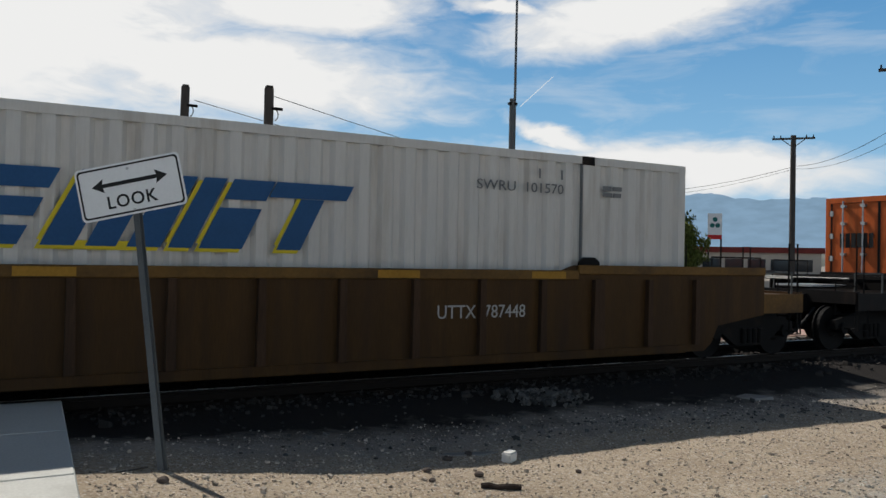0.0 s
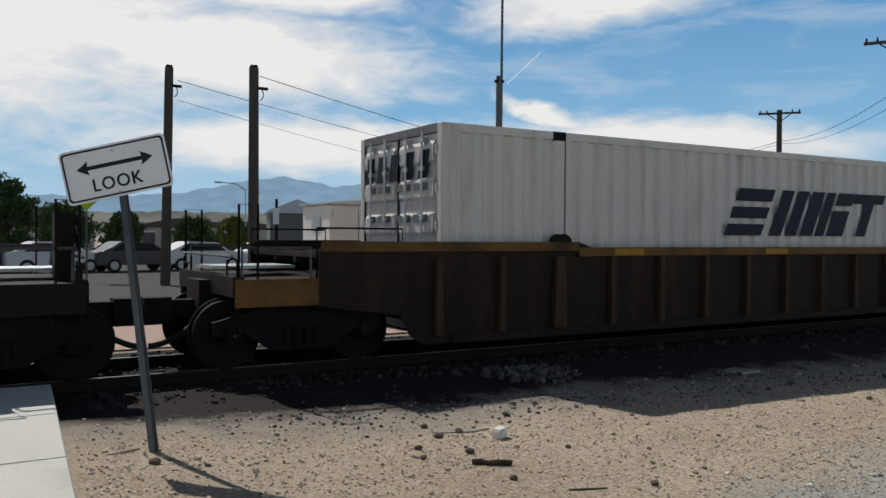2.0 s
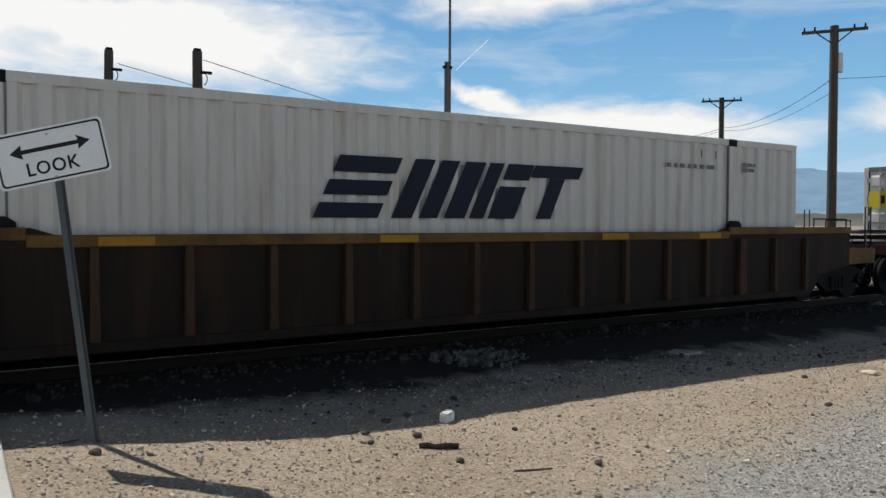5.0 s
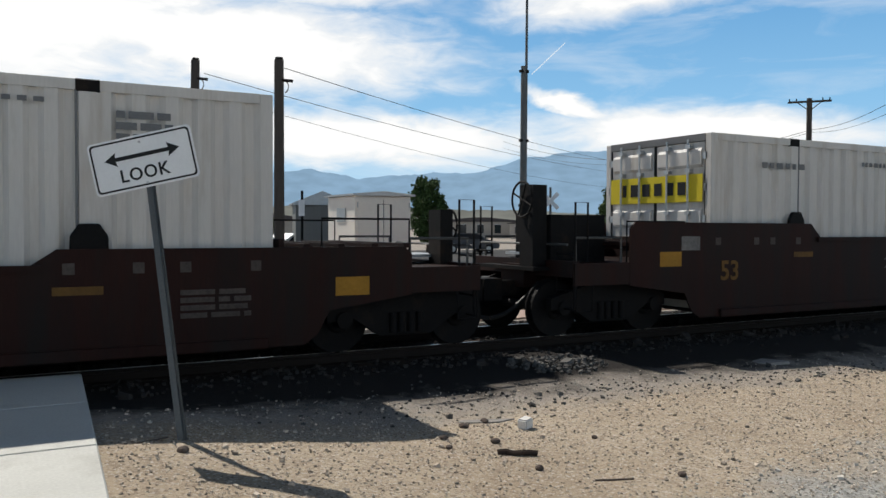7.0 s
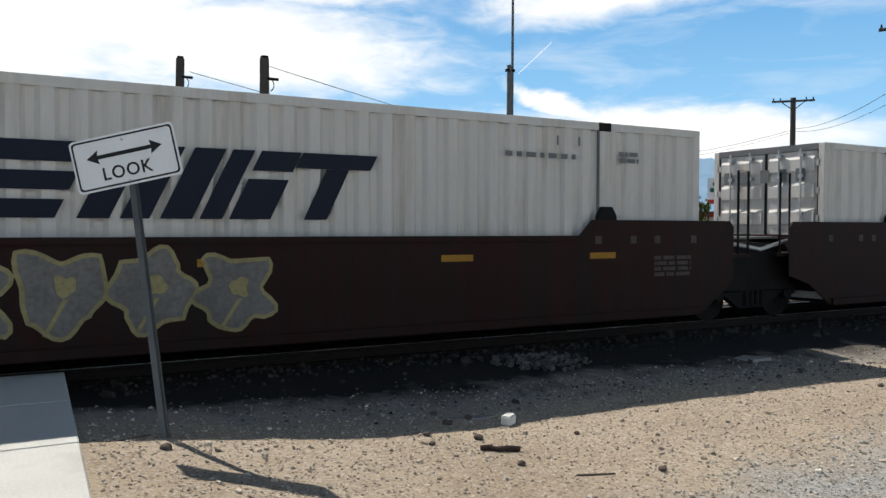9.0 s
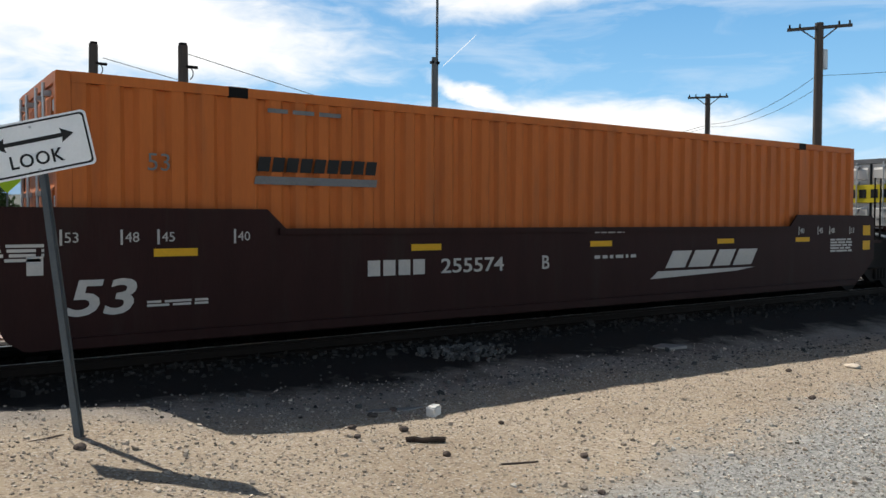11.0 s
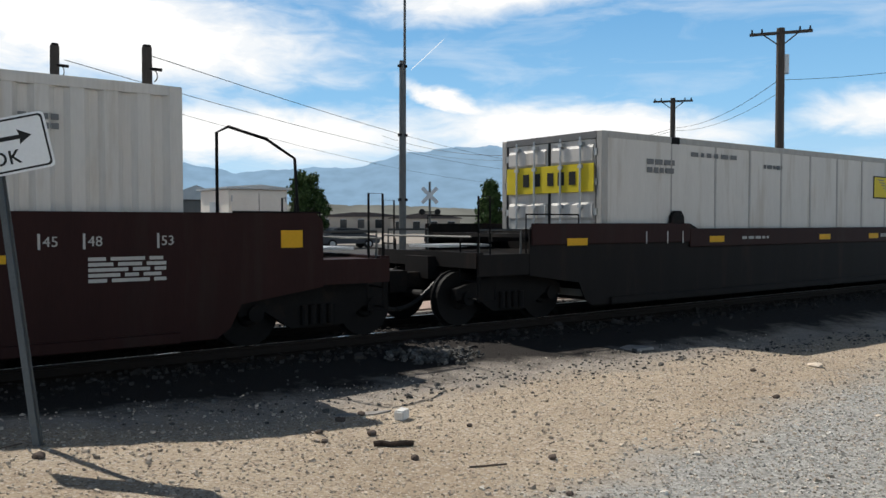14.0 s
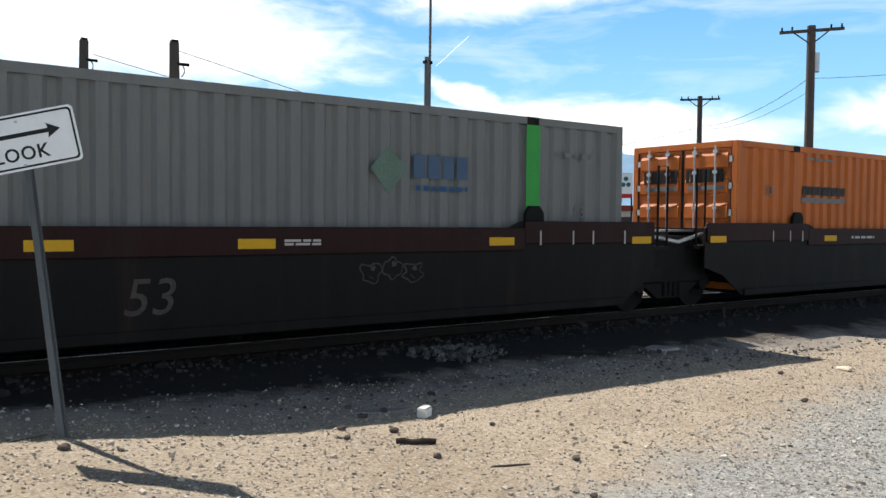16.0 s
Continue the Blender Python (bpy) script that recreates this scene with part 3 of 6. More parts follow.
def truck(parent, x):
    t = part("truck", bx(x - 0.16, x + 0.16, -1.0, 1.0, 0.46, 0.72), M_DARK, parent)
    for s in (-1, 1):
        y0, y1 = s * 0.93, s * 1.06
        top = [(x - 1.12, 0.42), (x - 1.12, 0.60), (x - 0.9, 0.66), (x - 0.35, 0.80), (x + 0.35, 0.80), (x + 0.9, 0.66), (x + 1.12, 0.60), (x + 1.12, 0.42)]
        low = [(x + 0.75, 0.46), (x + 0.38, 0.22), (x - 0.38, 0.22), (x - 0.75, 0.46)]
        bm = prism(bmesh.new(), top + low, min(y0, y1), max(y0, y1))
        for k in (-0.2, -0.07, 0.07, 0.2):
            tube(bm, (x + k, s * 1.07, 0.26), (x + k, s * 1.07, 0.52), 0.055, seg=10)
        for k in (-0.89, 0.89):
            tube(bm, (x + k, s * 0.9, 0.45), (x + k, s * 1.1, 0.45), 0.11, seg=14)
        part("side_frame", bm, M_DARK, t)
    wheelset(t, x - 0.89)
    wheelset(t, x + 0.89)


def hand_rail(parent, pts, r=0.016, mat=None):
    bm = pipe(bmesh.new(), pts, r)
    return part("grab_rail", bm, mat or M_DARK, parent)


def coupled_end(car, x, d, mat, brake):
    """The end of a car towards a coupler: sloped end sheet, centre sill, platform, truck, coupler, rails. d is -1 or 1, away from the well."""
    def X(a):
        return x + d * a
    def span(a, b):
        return (min(X(a), X(b)), max(X(a), X(b)))
    part("bulkhead", bx(*span(0.06, 0.12), -1.33, 1.33, 0.45, 1.5), mat, car)
    part("centre_sill", bx(*span(0.12, 3.0), -0.32, 0.32, 0.72, 1.08), mat, car)
    part("end_platform", bx(*span(0.1, 2.75), -1.36, 1.36, 1.06, 1.12), mat, car)
    bm = bmesh.new()
    for y in (-1.2, -0.4, 0.4, 1.2):
        box(bm, *span(0.12, 1.75), y - 0.05, y + 0.05, 1.30, 1.40)
    for a in (0.35, 0.8, 1.25, 1.7):
        box(bm, *span(a, a + 0.09), -1.36, 1.36, 1.38, 1.44)
    part("top_frame", bm, mat, car)
    bm = bmesh.new()
    prism(bm, [(X(1.75), 1.22), (X(2.85), 1.22), (X(2.85), 1.26), (X(1.75), 1.26)], -0.42, 0.42)
    part("running_board", bm, M_GALV, car, "pale steel running board")
    bm = bx(*span(2.72, 2.86), -1.36, 1.36, 0.92, 1.16)
    part("end_sill", bm, mat, car)
    for sgn in (-1, 1):
        ys = sorted((sgn * 1.36, sgn * 1.40))
        part("side_sill", bx(*span(1.7, 2.84), ys[0], ys[1], 0.80, 1.13), M_CHORD if mat in (M_YELLOWCAR, M_BROWNCAR) else mat, car)
        hand_rail(car, [(X(1.85), sgn * 1.25, 1.12), (X(1.85), sgn * 1.25, 1.5), (X(2.72), sgn * 1.25, 1.5), (X(2.72), sgn * 1.25, 1.12)], 0.022, M_POST)
        hand_rail(car, [(X(2.5), sgn * 1.38, 0.8), (X(2.5), sgn * 1.38, 0.42), (X(2.8), sgn * 1.38, 0.42), (X(2.8), sgn * 1.38, 0.8)], 0.016)
    hand_rail(car, [(X(2.83), -1.2, 1.4), (X(2.83), 1.2, 1.4)], 0.02, M_POST)
    truck(car, X(1.89))
    bm = bx(*span(2.9, 3.35), -0.09, 0.09, 0.58, 0.82)
    box(bm, *span(3.3, 3.63), -0.17, 0.15, 0.52, 0.86)
    part("coupler", bm, M_DARK, car)
    bm = pipe(bmesh.new(), [(X(2.8 + 0.82 * k / 10), -0.45 + 0.01 * k, 0.80 - 0.52 * math.sin(math.pi * k / 20)) for k in range(11)], 0.036, 7)
    part("air_hose", bm, M_BLACK, car)
    for s in (-1, 1):
        y = s * 1.32
        hand_rail(car, [(X(2.78), y, 0.5), (X(2.78), y, 2.02), (X(2.55), y, 2.02), (X(2.55), y, 1.1)])
        bm = bmesh.new()
        for k in range(4):
            tube(bm, (X(2.8), y, 0.45 + 0.27 * k), (X(2.8), y - s * 0.42, 0.45 + 0.27 * k), 0.013, seg=6)
        tube(bm, (X(2.8), y - s * 0.42, 0.4), (X(2.8), y - s * 0.42, 1.35), 0.013, seg=6)
        tube(bm, (X(2.8), y, 0.4), (X(2.8), y, 1.35), 0.013, seg=6)
        part("ladder", bm, M_DARK, car)
        hand_rail(car, [(X(1.8), y, 1.1), (X(1.8), y, 1.75), (X(0.6), y, 1.75), (X(0.6), y, 1.4)])
    if mat is M_MAROON and d < 0:
        for k in range(2):
            part("vent_housing", bx(*span(0.85 + 0.2 * k, 1.02 + 0.2 * k), -0.25, 0.25, 1.12, 2.75 - 0.1 * k), M_DARK, car)
        part("air_reservoir", tb((X(0.55), -0.2, 1.68), (X(1.5), -0.2, 1.68), 0.21, seg=16), M_GALV, car)
    if brake:
        a0, a1 = (2.6, 2.8) if d > 0 else (2.84, 3.1)
        stand = part("brake_stand", bx(*span(a0, a1), -0.7, -0.35, 1.06, 1.9 if d > 0 else 2.3), M_DARK, car, "dark steel hand brake housing")
        if d < 0:
            part("control_cabinet", bx(*span(1.75, 2.8), -0.75, 0.2, 1.12, 1.85), M_DARK, car, "dark steel control cabinet")
            part("end_step", bx(*span(2.75, 3.15), -0.8, 0.8, 1.0, 1.055), M_DARK, car)
        bm = bmesh.new()
        cx, cy, cz, r = X(a1 + 0.06), -0.5, 1.68 if d > 0 else 2.08, 0.22 if d > 0 else 0.27
        pipe(bm, [(cx, cy + r * math.cos(k * 0.31416), cz + r * math.sin(k * 0.31416)) for k in range(21)], 0.018, 6)
        for k in range(2):
            u, w = r * math.cos(k * 1.5708 + 0.4), r * math.sin(k * 1.5708 + 0.4)
            tube(bm, (cx, cy - u, cz - w), (cx, cy + u, cz + w), 0.014, seg=6)
        part("brake_wheel", bm, M_DARK, stand)
    if mat is M_MAROON and d > 0:
        hand_rail(car, [(X(0.45), -1.2, 1.1), (X(0.45), -1.2, 2.72), (X(0.6), -1.2, 2.8), (X(1.1), -1.2, 2.68), (X(1.5), -1.2, 2.45), (X(1.58), -1.2, 1.1)], 0.02)


def shared_end(car, x, d, mat, with_truck):
    """The end of an articulated unit, over the truck that it shares with the next."""
    def span(a, b):
        return (min(x + d * a, x + d * b), max(x + d * a, x + d * b))
    part("bulkhead", bx(*span(0.06, 0.12), -1.33, 1.33, 0.45, 1.5), mat, car)
    part("centre_sill", bx(*span(0.12, 1.5), -0.4, 0.4, 0.75, 1.12), mat, car)
    part("end_platform", bx(*span(0.12, 1.25), -1.3, 1.3, 1.12, 1.18), mat, car)
    bm = bx(*span(0.12, 1.5), -0.4, 0.38, 1.42, 1.46)
    part("running_board", bm, M_GALV, car, "pale steel running board")
    for y in (-1.28, 1.28):
        hand_rail(car, [(x + d * 1.2, y, 1.15), (x + d * 1.2, y, 2.6), (x + d * 0.95, y, 2.6), (x + d * 0.95, y, 1.15)], 0.022)
    if with_truck:
        truck(car, x + d * SHORT / 2)
        bm = bx(x + d * SHORT / 2 - 0.25, x + d * SHORT / 2 + 0.25, -0.3, 0.3, 0.72, 1.02)
        part("articulation_joint", bm, M_DARK, car)
        xc = x + d * SHORT / 2
        o = [(xc - 1.0, 0.5), (xc + 1.0, 0.5), (xc + 0.86, 1.05), (xc + 0.45, 1.36), (xc - 0.45, 1.36), (xc - 0.86, 1.05)]
        bm = prism(bmesh.new(), o, -1.12, 1.12)
        bmesh.ops.bevel(bm, geom=bm.edges[:], offset=0.03, segments=1, affect="EDGES")
        part("end_casting", bm, M_DARK, car, "dark steel casting over the shared truck")
        for k, (w, h) in enumerate(((0.12, 2.35), (0.15, 2.6), (0.15, 2.6))):
            if mat is not M_MAROON:
                continue
            part("vent_housing", bx(x + d * (1.05 + 0.24 * k), x + d * (1.05 + 0.24 * k) + d * w, -0.13, 0.13, 1.18, h) if d > 0 else bx(x - 1.05 - 0.24 * k - w, x - 1.05 - 0.24 * k, -0.13, 0.13, 1.18, h), M_DARK, car)
        pipe_y = -0.9
        part("brake_pipe", pipe(bmesh.new(), [(xc - 1.3, pipe_y, 1.1), (xc - 0.7, pipe_y - 0.3, 1.35), (xc, pipe_y - 0.3, 1.25), (xc + 0.7, pipe_y - 0.3, 1.4), (xc + 1.3, pipe_y, 1.15)], 0.035, 7), M_GALV, car)


LOW_CARS = (1, 5)   # cars with lower side walls


def well_car(i, style, label):
    """One well car unit. style: ribbed, plate or chord."""
    car = empty("well_car", label, "well car", "well cars of the train")
    body = {"yellow": M_YELLOWCAR, "brown": M_BROWNCAR, "maroon": M_MAROON, "redox": M_REDOX, "black": M_BLACKCAR, "chord": M_BLACKCAR}[style]
    ribbed = style in ("yellow", "brown")
    L = LENGTH
    lj = JOINTS[i - 1] if i else "b"
    rj = JOINTS[i] if i < len(JOINTS) else "b"
    e0, e1 = (1.8 if lj == "b" else 1.1), (1.8 if rj == "b" else 0.7)
    top, raised, base = 1.5, (1.58 if ribbed else 1.74), 0.22
    if style == "chord":
        raised = 1.6
    if i in LOW_CARS:
        top, raised = 1.23, 1.40
    for s in (-1, 1):
        w0, w1 = (0.4 if lj == "b" else 0.0), (0.4 if rj == "b" else 0.0)
        o = [(-e0, 0.78), (-0.55 - w0 * 0.3, 0.62), (-0.12 - w0, base + 0.12), (0.05 - w0, base), (L - 0.05 + w1, base), (L + 0.12 + w1, base + 0.12), (L + 0.55 + w1 * 0.3, 0.62), (L + e1, 0.78),
             (L + e1, raised - 0.1), (L + e1 - 0.1, raised), (L - 2.35, raised), (L - 2.6, top), (2.6, top), (2.35, raised), (-e0 + 0.1, raised), (-e0, raised - 0.1)]
        y0, y1 = (-1.405, -1.375) if s < 0 else (1.375, 1.405)
        part("side_sheet", prism(bmesh.new(), o, y0, y1), body, car)
        yo = s * 1.405
        ya, yb = min(yo, yo + s * 0.045), max(yo, yo + s * 0.045)
        if ribbed or style == "chord":
            h = 0.13 if ribbed else 0.34
            bm = bx(2.3, L - 2.3, ya, yb, top - h, top + 0.006)
            box(bm, -e0 + 0.02, 2.3, ya, yb, raised - h, raised + 0.005)
            box(bm, L - 2.3, L + e1 - 0.02, ya, yb, raised - h, raised + 0.005)
            bmesh.ops.bevel(bm, geom=bm.edges[:], offset=0.01, segments=1, affect="EDGES")
            part("top_chord", bm, M_CHORD if ribbed else M_MAROON, car, "worn yellow top chord" if ribbed else "maroon top chord")
        else:
            bm = bx(2.5, L - 2.5, ya, yb, top - 0.07, top + 0.005)
            part("top_chord", bm, body, car)
        bm = bx(0.1, L - 0.1, ya - 0.0, yb, base - 0.01, base + 0.12)
        bmesh.ops.bevel(bm, geom=bm.edges[:], offset=0.01, segments=1, affect="EDGES")
        part("bottom_sill", bm, body, car)
        if ribbed:
            for k in range(-2, 15):
                x = 1.93 + k * (L - 3.86) / 12
                w = 0.11 if k in (0, 12) else 0.055
                st = [(x - w, base + 0.12), (x + w, base + 0.12), (x + w * 0.8, top - 0.13), (x - w * 0.8, top - 0.13)]
                part("stake", prism(bmesh.new(), st, min(yo, yo + s * 0.085), max(yo, yo + s * 0.085)), M_STAKE, car)
    bm = bmesh.new()
    for k in range(9):
        x = 0.3 + k * (L - 0.6) / 8
        box(bm, x - 0.14, x + 0.14, -1.37, 1.37, base + 0.01, base + 0.09)
    for a in (-1.37, 1.07):
        box(bm, 0.1, L - 0.1, a, a + 0.3, base + 0.005, base + 0.07)
    part("well_floor", bm, M_DARK, car)
    for s in (-1, 1):
        for x in (2.03, L - 2.03):
            h = 0.44 if style == "redox" else (0.34 if style == "chord" else 0.2)
            o = [(x - 0.2, top - 0.02), (x + 0.2, top - 0.02), (x + 0.19, top + h * 0.7), (x + 0.1, top + h), (x - 0.1, top + h), (x - 0.19, top + h * 0.7)]
            bm = prism(bmesh.new(), o, s * 1.335 - 0.035, s * 1.335 + 0.035)
            bmesh.ops.bevel(bm, geom=bm.edges[:], offset=0.012, segments=1, affect="EDGES")
            part("guide_block", bm, M_DARK, car, "dark steel container guide")
    if lj == "b":
        coupled_end(car, 0.0, -1, body, style == "redox" and i == 6)
    else:
        shared_end(car, 0.0, -1, body, False)
    if rj == "b":
        coupled_end(car, L, 1, body, style in ("redox", "black"))
    else:
        shared_end(car, L, 1, body, True)
    MOVING.append((car, OFFSET[i], TRACK_Y, RAIL_Z))
    return car


CFACE = -1.409    # just in front of a car's near side sheet
BFACE = -1.453    # just in front of chords

UNITS = [
    # car style, car label, container material, ribbed, container label
    ("yellow", "weathered yellow-brown well car with ribbed sides", M_WHITE, True, "white corrugated container with a navy slanted logo"),
    ("black", "grimy black well car with plain sides", M_REDORANGE, False, "orange smooth-sided container with worn pale panel"),
    ("brown", "weathered brown well car with ribbed sides and worn yellow chord", M_WHITE, True, "white corrugated container with a large navy slanted logo"),
    ("brown", "weathered brown well car with ribbed sides and worn yellow chord", M_ORANGE, True, "orange corrugated container with a small black logo"),
    ("brown", "weathered brown well car with ribbed sides and worn yellow chord", M_WHITE, True, "white corrugated container with a large navy slanted logo"),
    ("redox", "faded red-brown well car with plain sides", M_WHITE, True, "white corrugated container with a yellow logo panel"),
    ("redox", "faded red-brown well car unit covered in white-outlined graffiti", M_WHITE, True, "white corrugated container with a yellow logo panel"),
    ("redox", "faded red-brown well car unit with pale graffiti", M_WHITE, True, "white corrugated container with a navy slanted logo"),
    ("redox", "dark red-brown well car unit with plain sides", M_WHITE, True, "white corrugated container with small stencilled numbers"),
    ("maroon", "clean maroon well car unit with white stencils", M_ORANGE, True, "orange corrugated container with a small black logo"),
    ("maroon", "clean maroon well car unit with white stencils", M_WHITE, True, "bright white container with a yellow logo panel"),
    ("maroon", "clean maroon well car unit with white stencils", M_WHITE, True, "white corrugated container with a blue slanted logo"),
    ("chord", "black well car unit with a maroon top chord", M_WHITE, False, "white smooth-sided container with grey rails and a yellow panel"),
    ("chord", "black well car unit with a maroon top chord and faded graffiti", M_GREY, True, "grey corrugated container with a green stripe"),
    ("chord", "black well car unit with a maroon top chord", M_ORANGE, True, "orange corrugated container with a small black logo"),
]
CARS, BOXES = [], []
for i, (style, car_label, mat, ribbed, box_label) in enumerate(UNITS):
    CARS.append(well_car(i, style, car_label))
    BOXES.append(container(i, mat, box_label, ribbed, 0.335, M_SEAM if i == 12 else None, None, 0.016 if i == 10 else 0.055))

# ================= paint and stencils on the train =================


def end_plate(name, quads, mat, parent, x, label=""):
    """Thin paint shapes on an end door; quads in y, z."""
    for q in quads:
        bm = bmesh.new()
        a = [bm.verts.new((x, y, z)) for y, z in q]
        b = [bm.verts.new((x - 0.006, y, z)) for y, z in q]
        bm.faces.new(a)
        bm.faces.new(b[::-1])
        for k in range(len(q)):
            j = (k + 1) % len(q)
            bm.faces.new((a[k], b[k], b[j], a[j]))
        part(name, bm, mat, parent, label)


def slanted_logo(c, x0, mat, ghost=None):
    """The haulier's mark: five leaning blocks with yellow edges."""
    blocks = [(0.0, 0.95), (1.16, 2.38), (2.46, 2.72), (2.80, 3.30), (3.72, 4.02)]
    if ghost:
        plates("logo_edge", [slanted(x0 + a - 0.05, x0 + b - 0.04, 1.36, 1.46, 0.05) for a, b in blocks] + [slanted(x0 + a - 0.03, x0 + a + 0.02, 1.46, 2.18, 0.36) for a, b in blocks],
               ghost, c, FACE, 0.004, "yellow logo edging")
    q = []
    for k, (a, b) in enumerate(blocks):
        a, b = x0 + a, x0 + b
        cuts = {0: (1.40, 1.60, 1.70, 1.90, 2.00, 2.22), 3: (1.40, 1.88, 1.98, 2.22), 4: (1.40, 2.025)}.get(k, (1.40, 2.22))
        for z0, z1 in zip(cuts[::2], cuts[1::2]):
            u0, u1 = 0.40 * (z0 - 1.40) / 0.82, 0.40 * (z1 - 1.40) / 0.82
            spans = [(a, a + 0.33), (a + 0.44, a + 0.75), (a + 0.86, b)] if k == 1 else [(a, b)]
            q += [[(p + u0, z0), (r + u0, z0), (r + u1, z1), (p + u1, z1)] for p, r in spans]
    q.append([(x0 + 3.62, 2.03), (x0 + 4.62, 2.03), (x0 + 4.72, 2.22), (x0 + 3.72, 2.22)])
    plates("logo_block", q, mat, c, FACE - 0.004, 0.004, "slanted logo block")
    end_plate("door_logo", [[(y + 0.07, 2.16), (y + 0.33, 2.16), (y + 0.26, 2.56), (y, 2.56)] for y in (0.72, 0.32, -0.1, -0.55, -1.0)],
              mat, c, -0.018, "dark logo block on the doors")
    end_plate("door_stencil", [[(y, z), (y + 0.16, z), (y + 0.16, z + 0.1), (y, z + 0.1)] for z in (2.0, 1.55) for y in (-0.95, -0.7, -0.45, -0.2, 0.2, 0.45, 0.7)],
              M_GREYTXT, c, -0.018)


def bars(name, parent, x0, x1, z0, z1, mat, y, rows=1, words=3, seed=0):
    """Unreadable writing as plain bars."""
    rng = random.Random(seed)
    q = []
    for r in range(rows):
        h = (z1 - z0) / rows
        zz = z0 + r * h
        x = x0
        while x < x1 - 0.02:
            w = rng.uniform(0.3, 1.0) * (x1 - x0) / words
            q.append(slanted(x, min(x1, x + w), zz + 0.12 * h, zz + 0.78 * h, 0))
            x += w + (x1 - x0) * 0.06
    bm = bmesh.new()
    for o in q:
        prism(bm, o, y - 0.004, y)
    return tagged(part(name, bm, mat, parent), kind="stuff")


def yellow_panel(c, x0, x1, z0, z1, wings=True):
    plates("logo_border", [slanted(x0, x1, z0, z1, 0)], M_BLACK, c, FACE, 0.003, "black panel border")
    plates("logo_panel", [slanted(x0 + 0.03, x1 - 0.03, z0 + 0.03, z1 - 0.03, 0)], M_SIGNYEL, c, FACE - 0.003, 0.003, "yellow logo panel")
    w, h = x1 - x0, z1 - z0
    q = []
    for k, a in enumerate((0.27, 0.345, 0.44, 0.54, 0.64, 0.74)):
        q.append(slanted(x0 + a * w, x0 + (a + (0.035 if k == 0 else 0.065)) * w, z0 + 0.26 * h, z0 + 0.76 * h, 0))
    plates("logo_block", q, M_BLACK, c, FACE - 0.006, 0.003, "black logo block")
    if wings:
        q = []
        for k in range(5):
            a, b = 0.05 + 0.028 * k, 0.14 + 0.018 * k
            z = z1 - (0.14 + 0.12 * k) * h
            q.append([(x0 + a * w, z), (x0 + b * w, z - 0.015), (x0 + b * w, z - 0.04), (x0 + a * w, z - 0.022)])
            q.append([(x1 - a * w, z0 + z1 - z), (x1 - b * w, z0 + z1 - z + 0.015), (x1 - b * w, z0 + z1 - z + 0.04), (x1 - a * w, z0 + z1 - z + 0.022)])
        plates("logo_wing", q, M_GREYTXT, c, FACE - 0.006, 0.003)


def parcel_box(c, dx=0.0, dz=0.0, text=True):
    yellow_panel(c, 9.49 + dx, 13.15 + dx, 1.90 + dz, 2.49 + dz)
    if text:
        lettering("word", "Intermodal", 0.45, M_BLACK, c, 9.70 + dx, FACE - 0.003, 1.31 + dz, width=3.19, bold=0.03)
    end_plate("door_band", [[(-1.13, 1.78), (1.13, 1.78), (1.13, 2.24), (-1.13, 2.24)]], M_SIGNYEL, c, -0.016, "yellow band across the doors")
    end_plate("door_logo", [[(y, 1.90), (y + w, 1.90), (y + w, 2.12), (y, 2.12)] for y, w in ((0.7, 0.1), (0.38, 0.2), (0.1, 0.18), (-0.2, 0.18), (-0.48, 0.18), (-0.76, 0.18))],
              M_BLACK, c, -0.024, "black logo block on the door band")
    bars("stencil", c, 12.7, 13.7, 2.62, 2.70, M_GREYTXT, FACE, 1, 4, 2)
    bars("stencil", c, 14.4, 15.0, 2.25, 2.62, M_GREYTXT, FACE, 3, 2, 3)
    bars("stencil", c, 1.2, 2.3, 2.35, 2.5, M_GREYTXT, FACE, 1, 4, 4)


def small_logo(c):
    q = [slanted(2.26 + 0.19 * k, 2.26 + 0.19 * k + 0.155, 1.90, 2.08, 0.03) for k in range(9)]
    plates("logo", q, M_BLACK, c, FACE, 0.004, "small black logo block")
    plates("logo_bar", [slanted(2.22, 3.95, 1.74, 1.84, 0.02)], M_GREYTXT, c, FACE, 0.004)
    lettering("number", "53", 0.20, M_GREYTXT, c, 0.95, FACE - 0.001, 1.86)
    bars("stencil", c, 2.4, 3.5, 2.62, 2.70, M_GREYTXT, FACE, 1, 3, 5)
    for y in (0.1, -1.0):
        end_plate("door_logo", [[(y + 0.1 * k, 2.1), (y + 0.1 * k + 0.08, 2.1), (y + 0.1 * k + 0.08, 2.36), (y + 0.1 * k, 2.36)] for k in range(9)],
                  M_BLACK, c, -0.018, "black logo block on the doors")
        end_plate("door_stencil", [[(y, 1.95), (y + 0.85, 1.95), (y + 0.85, 2.03), (y, 2.03)]], M_GREYTXT, c, -0.018)


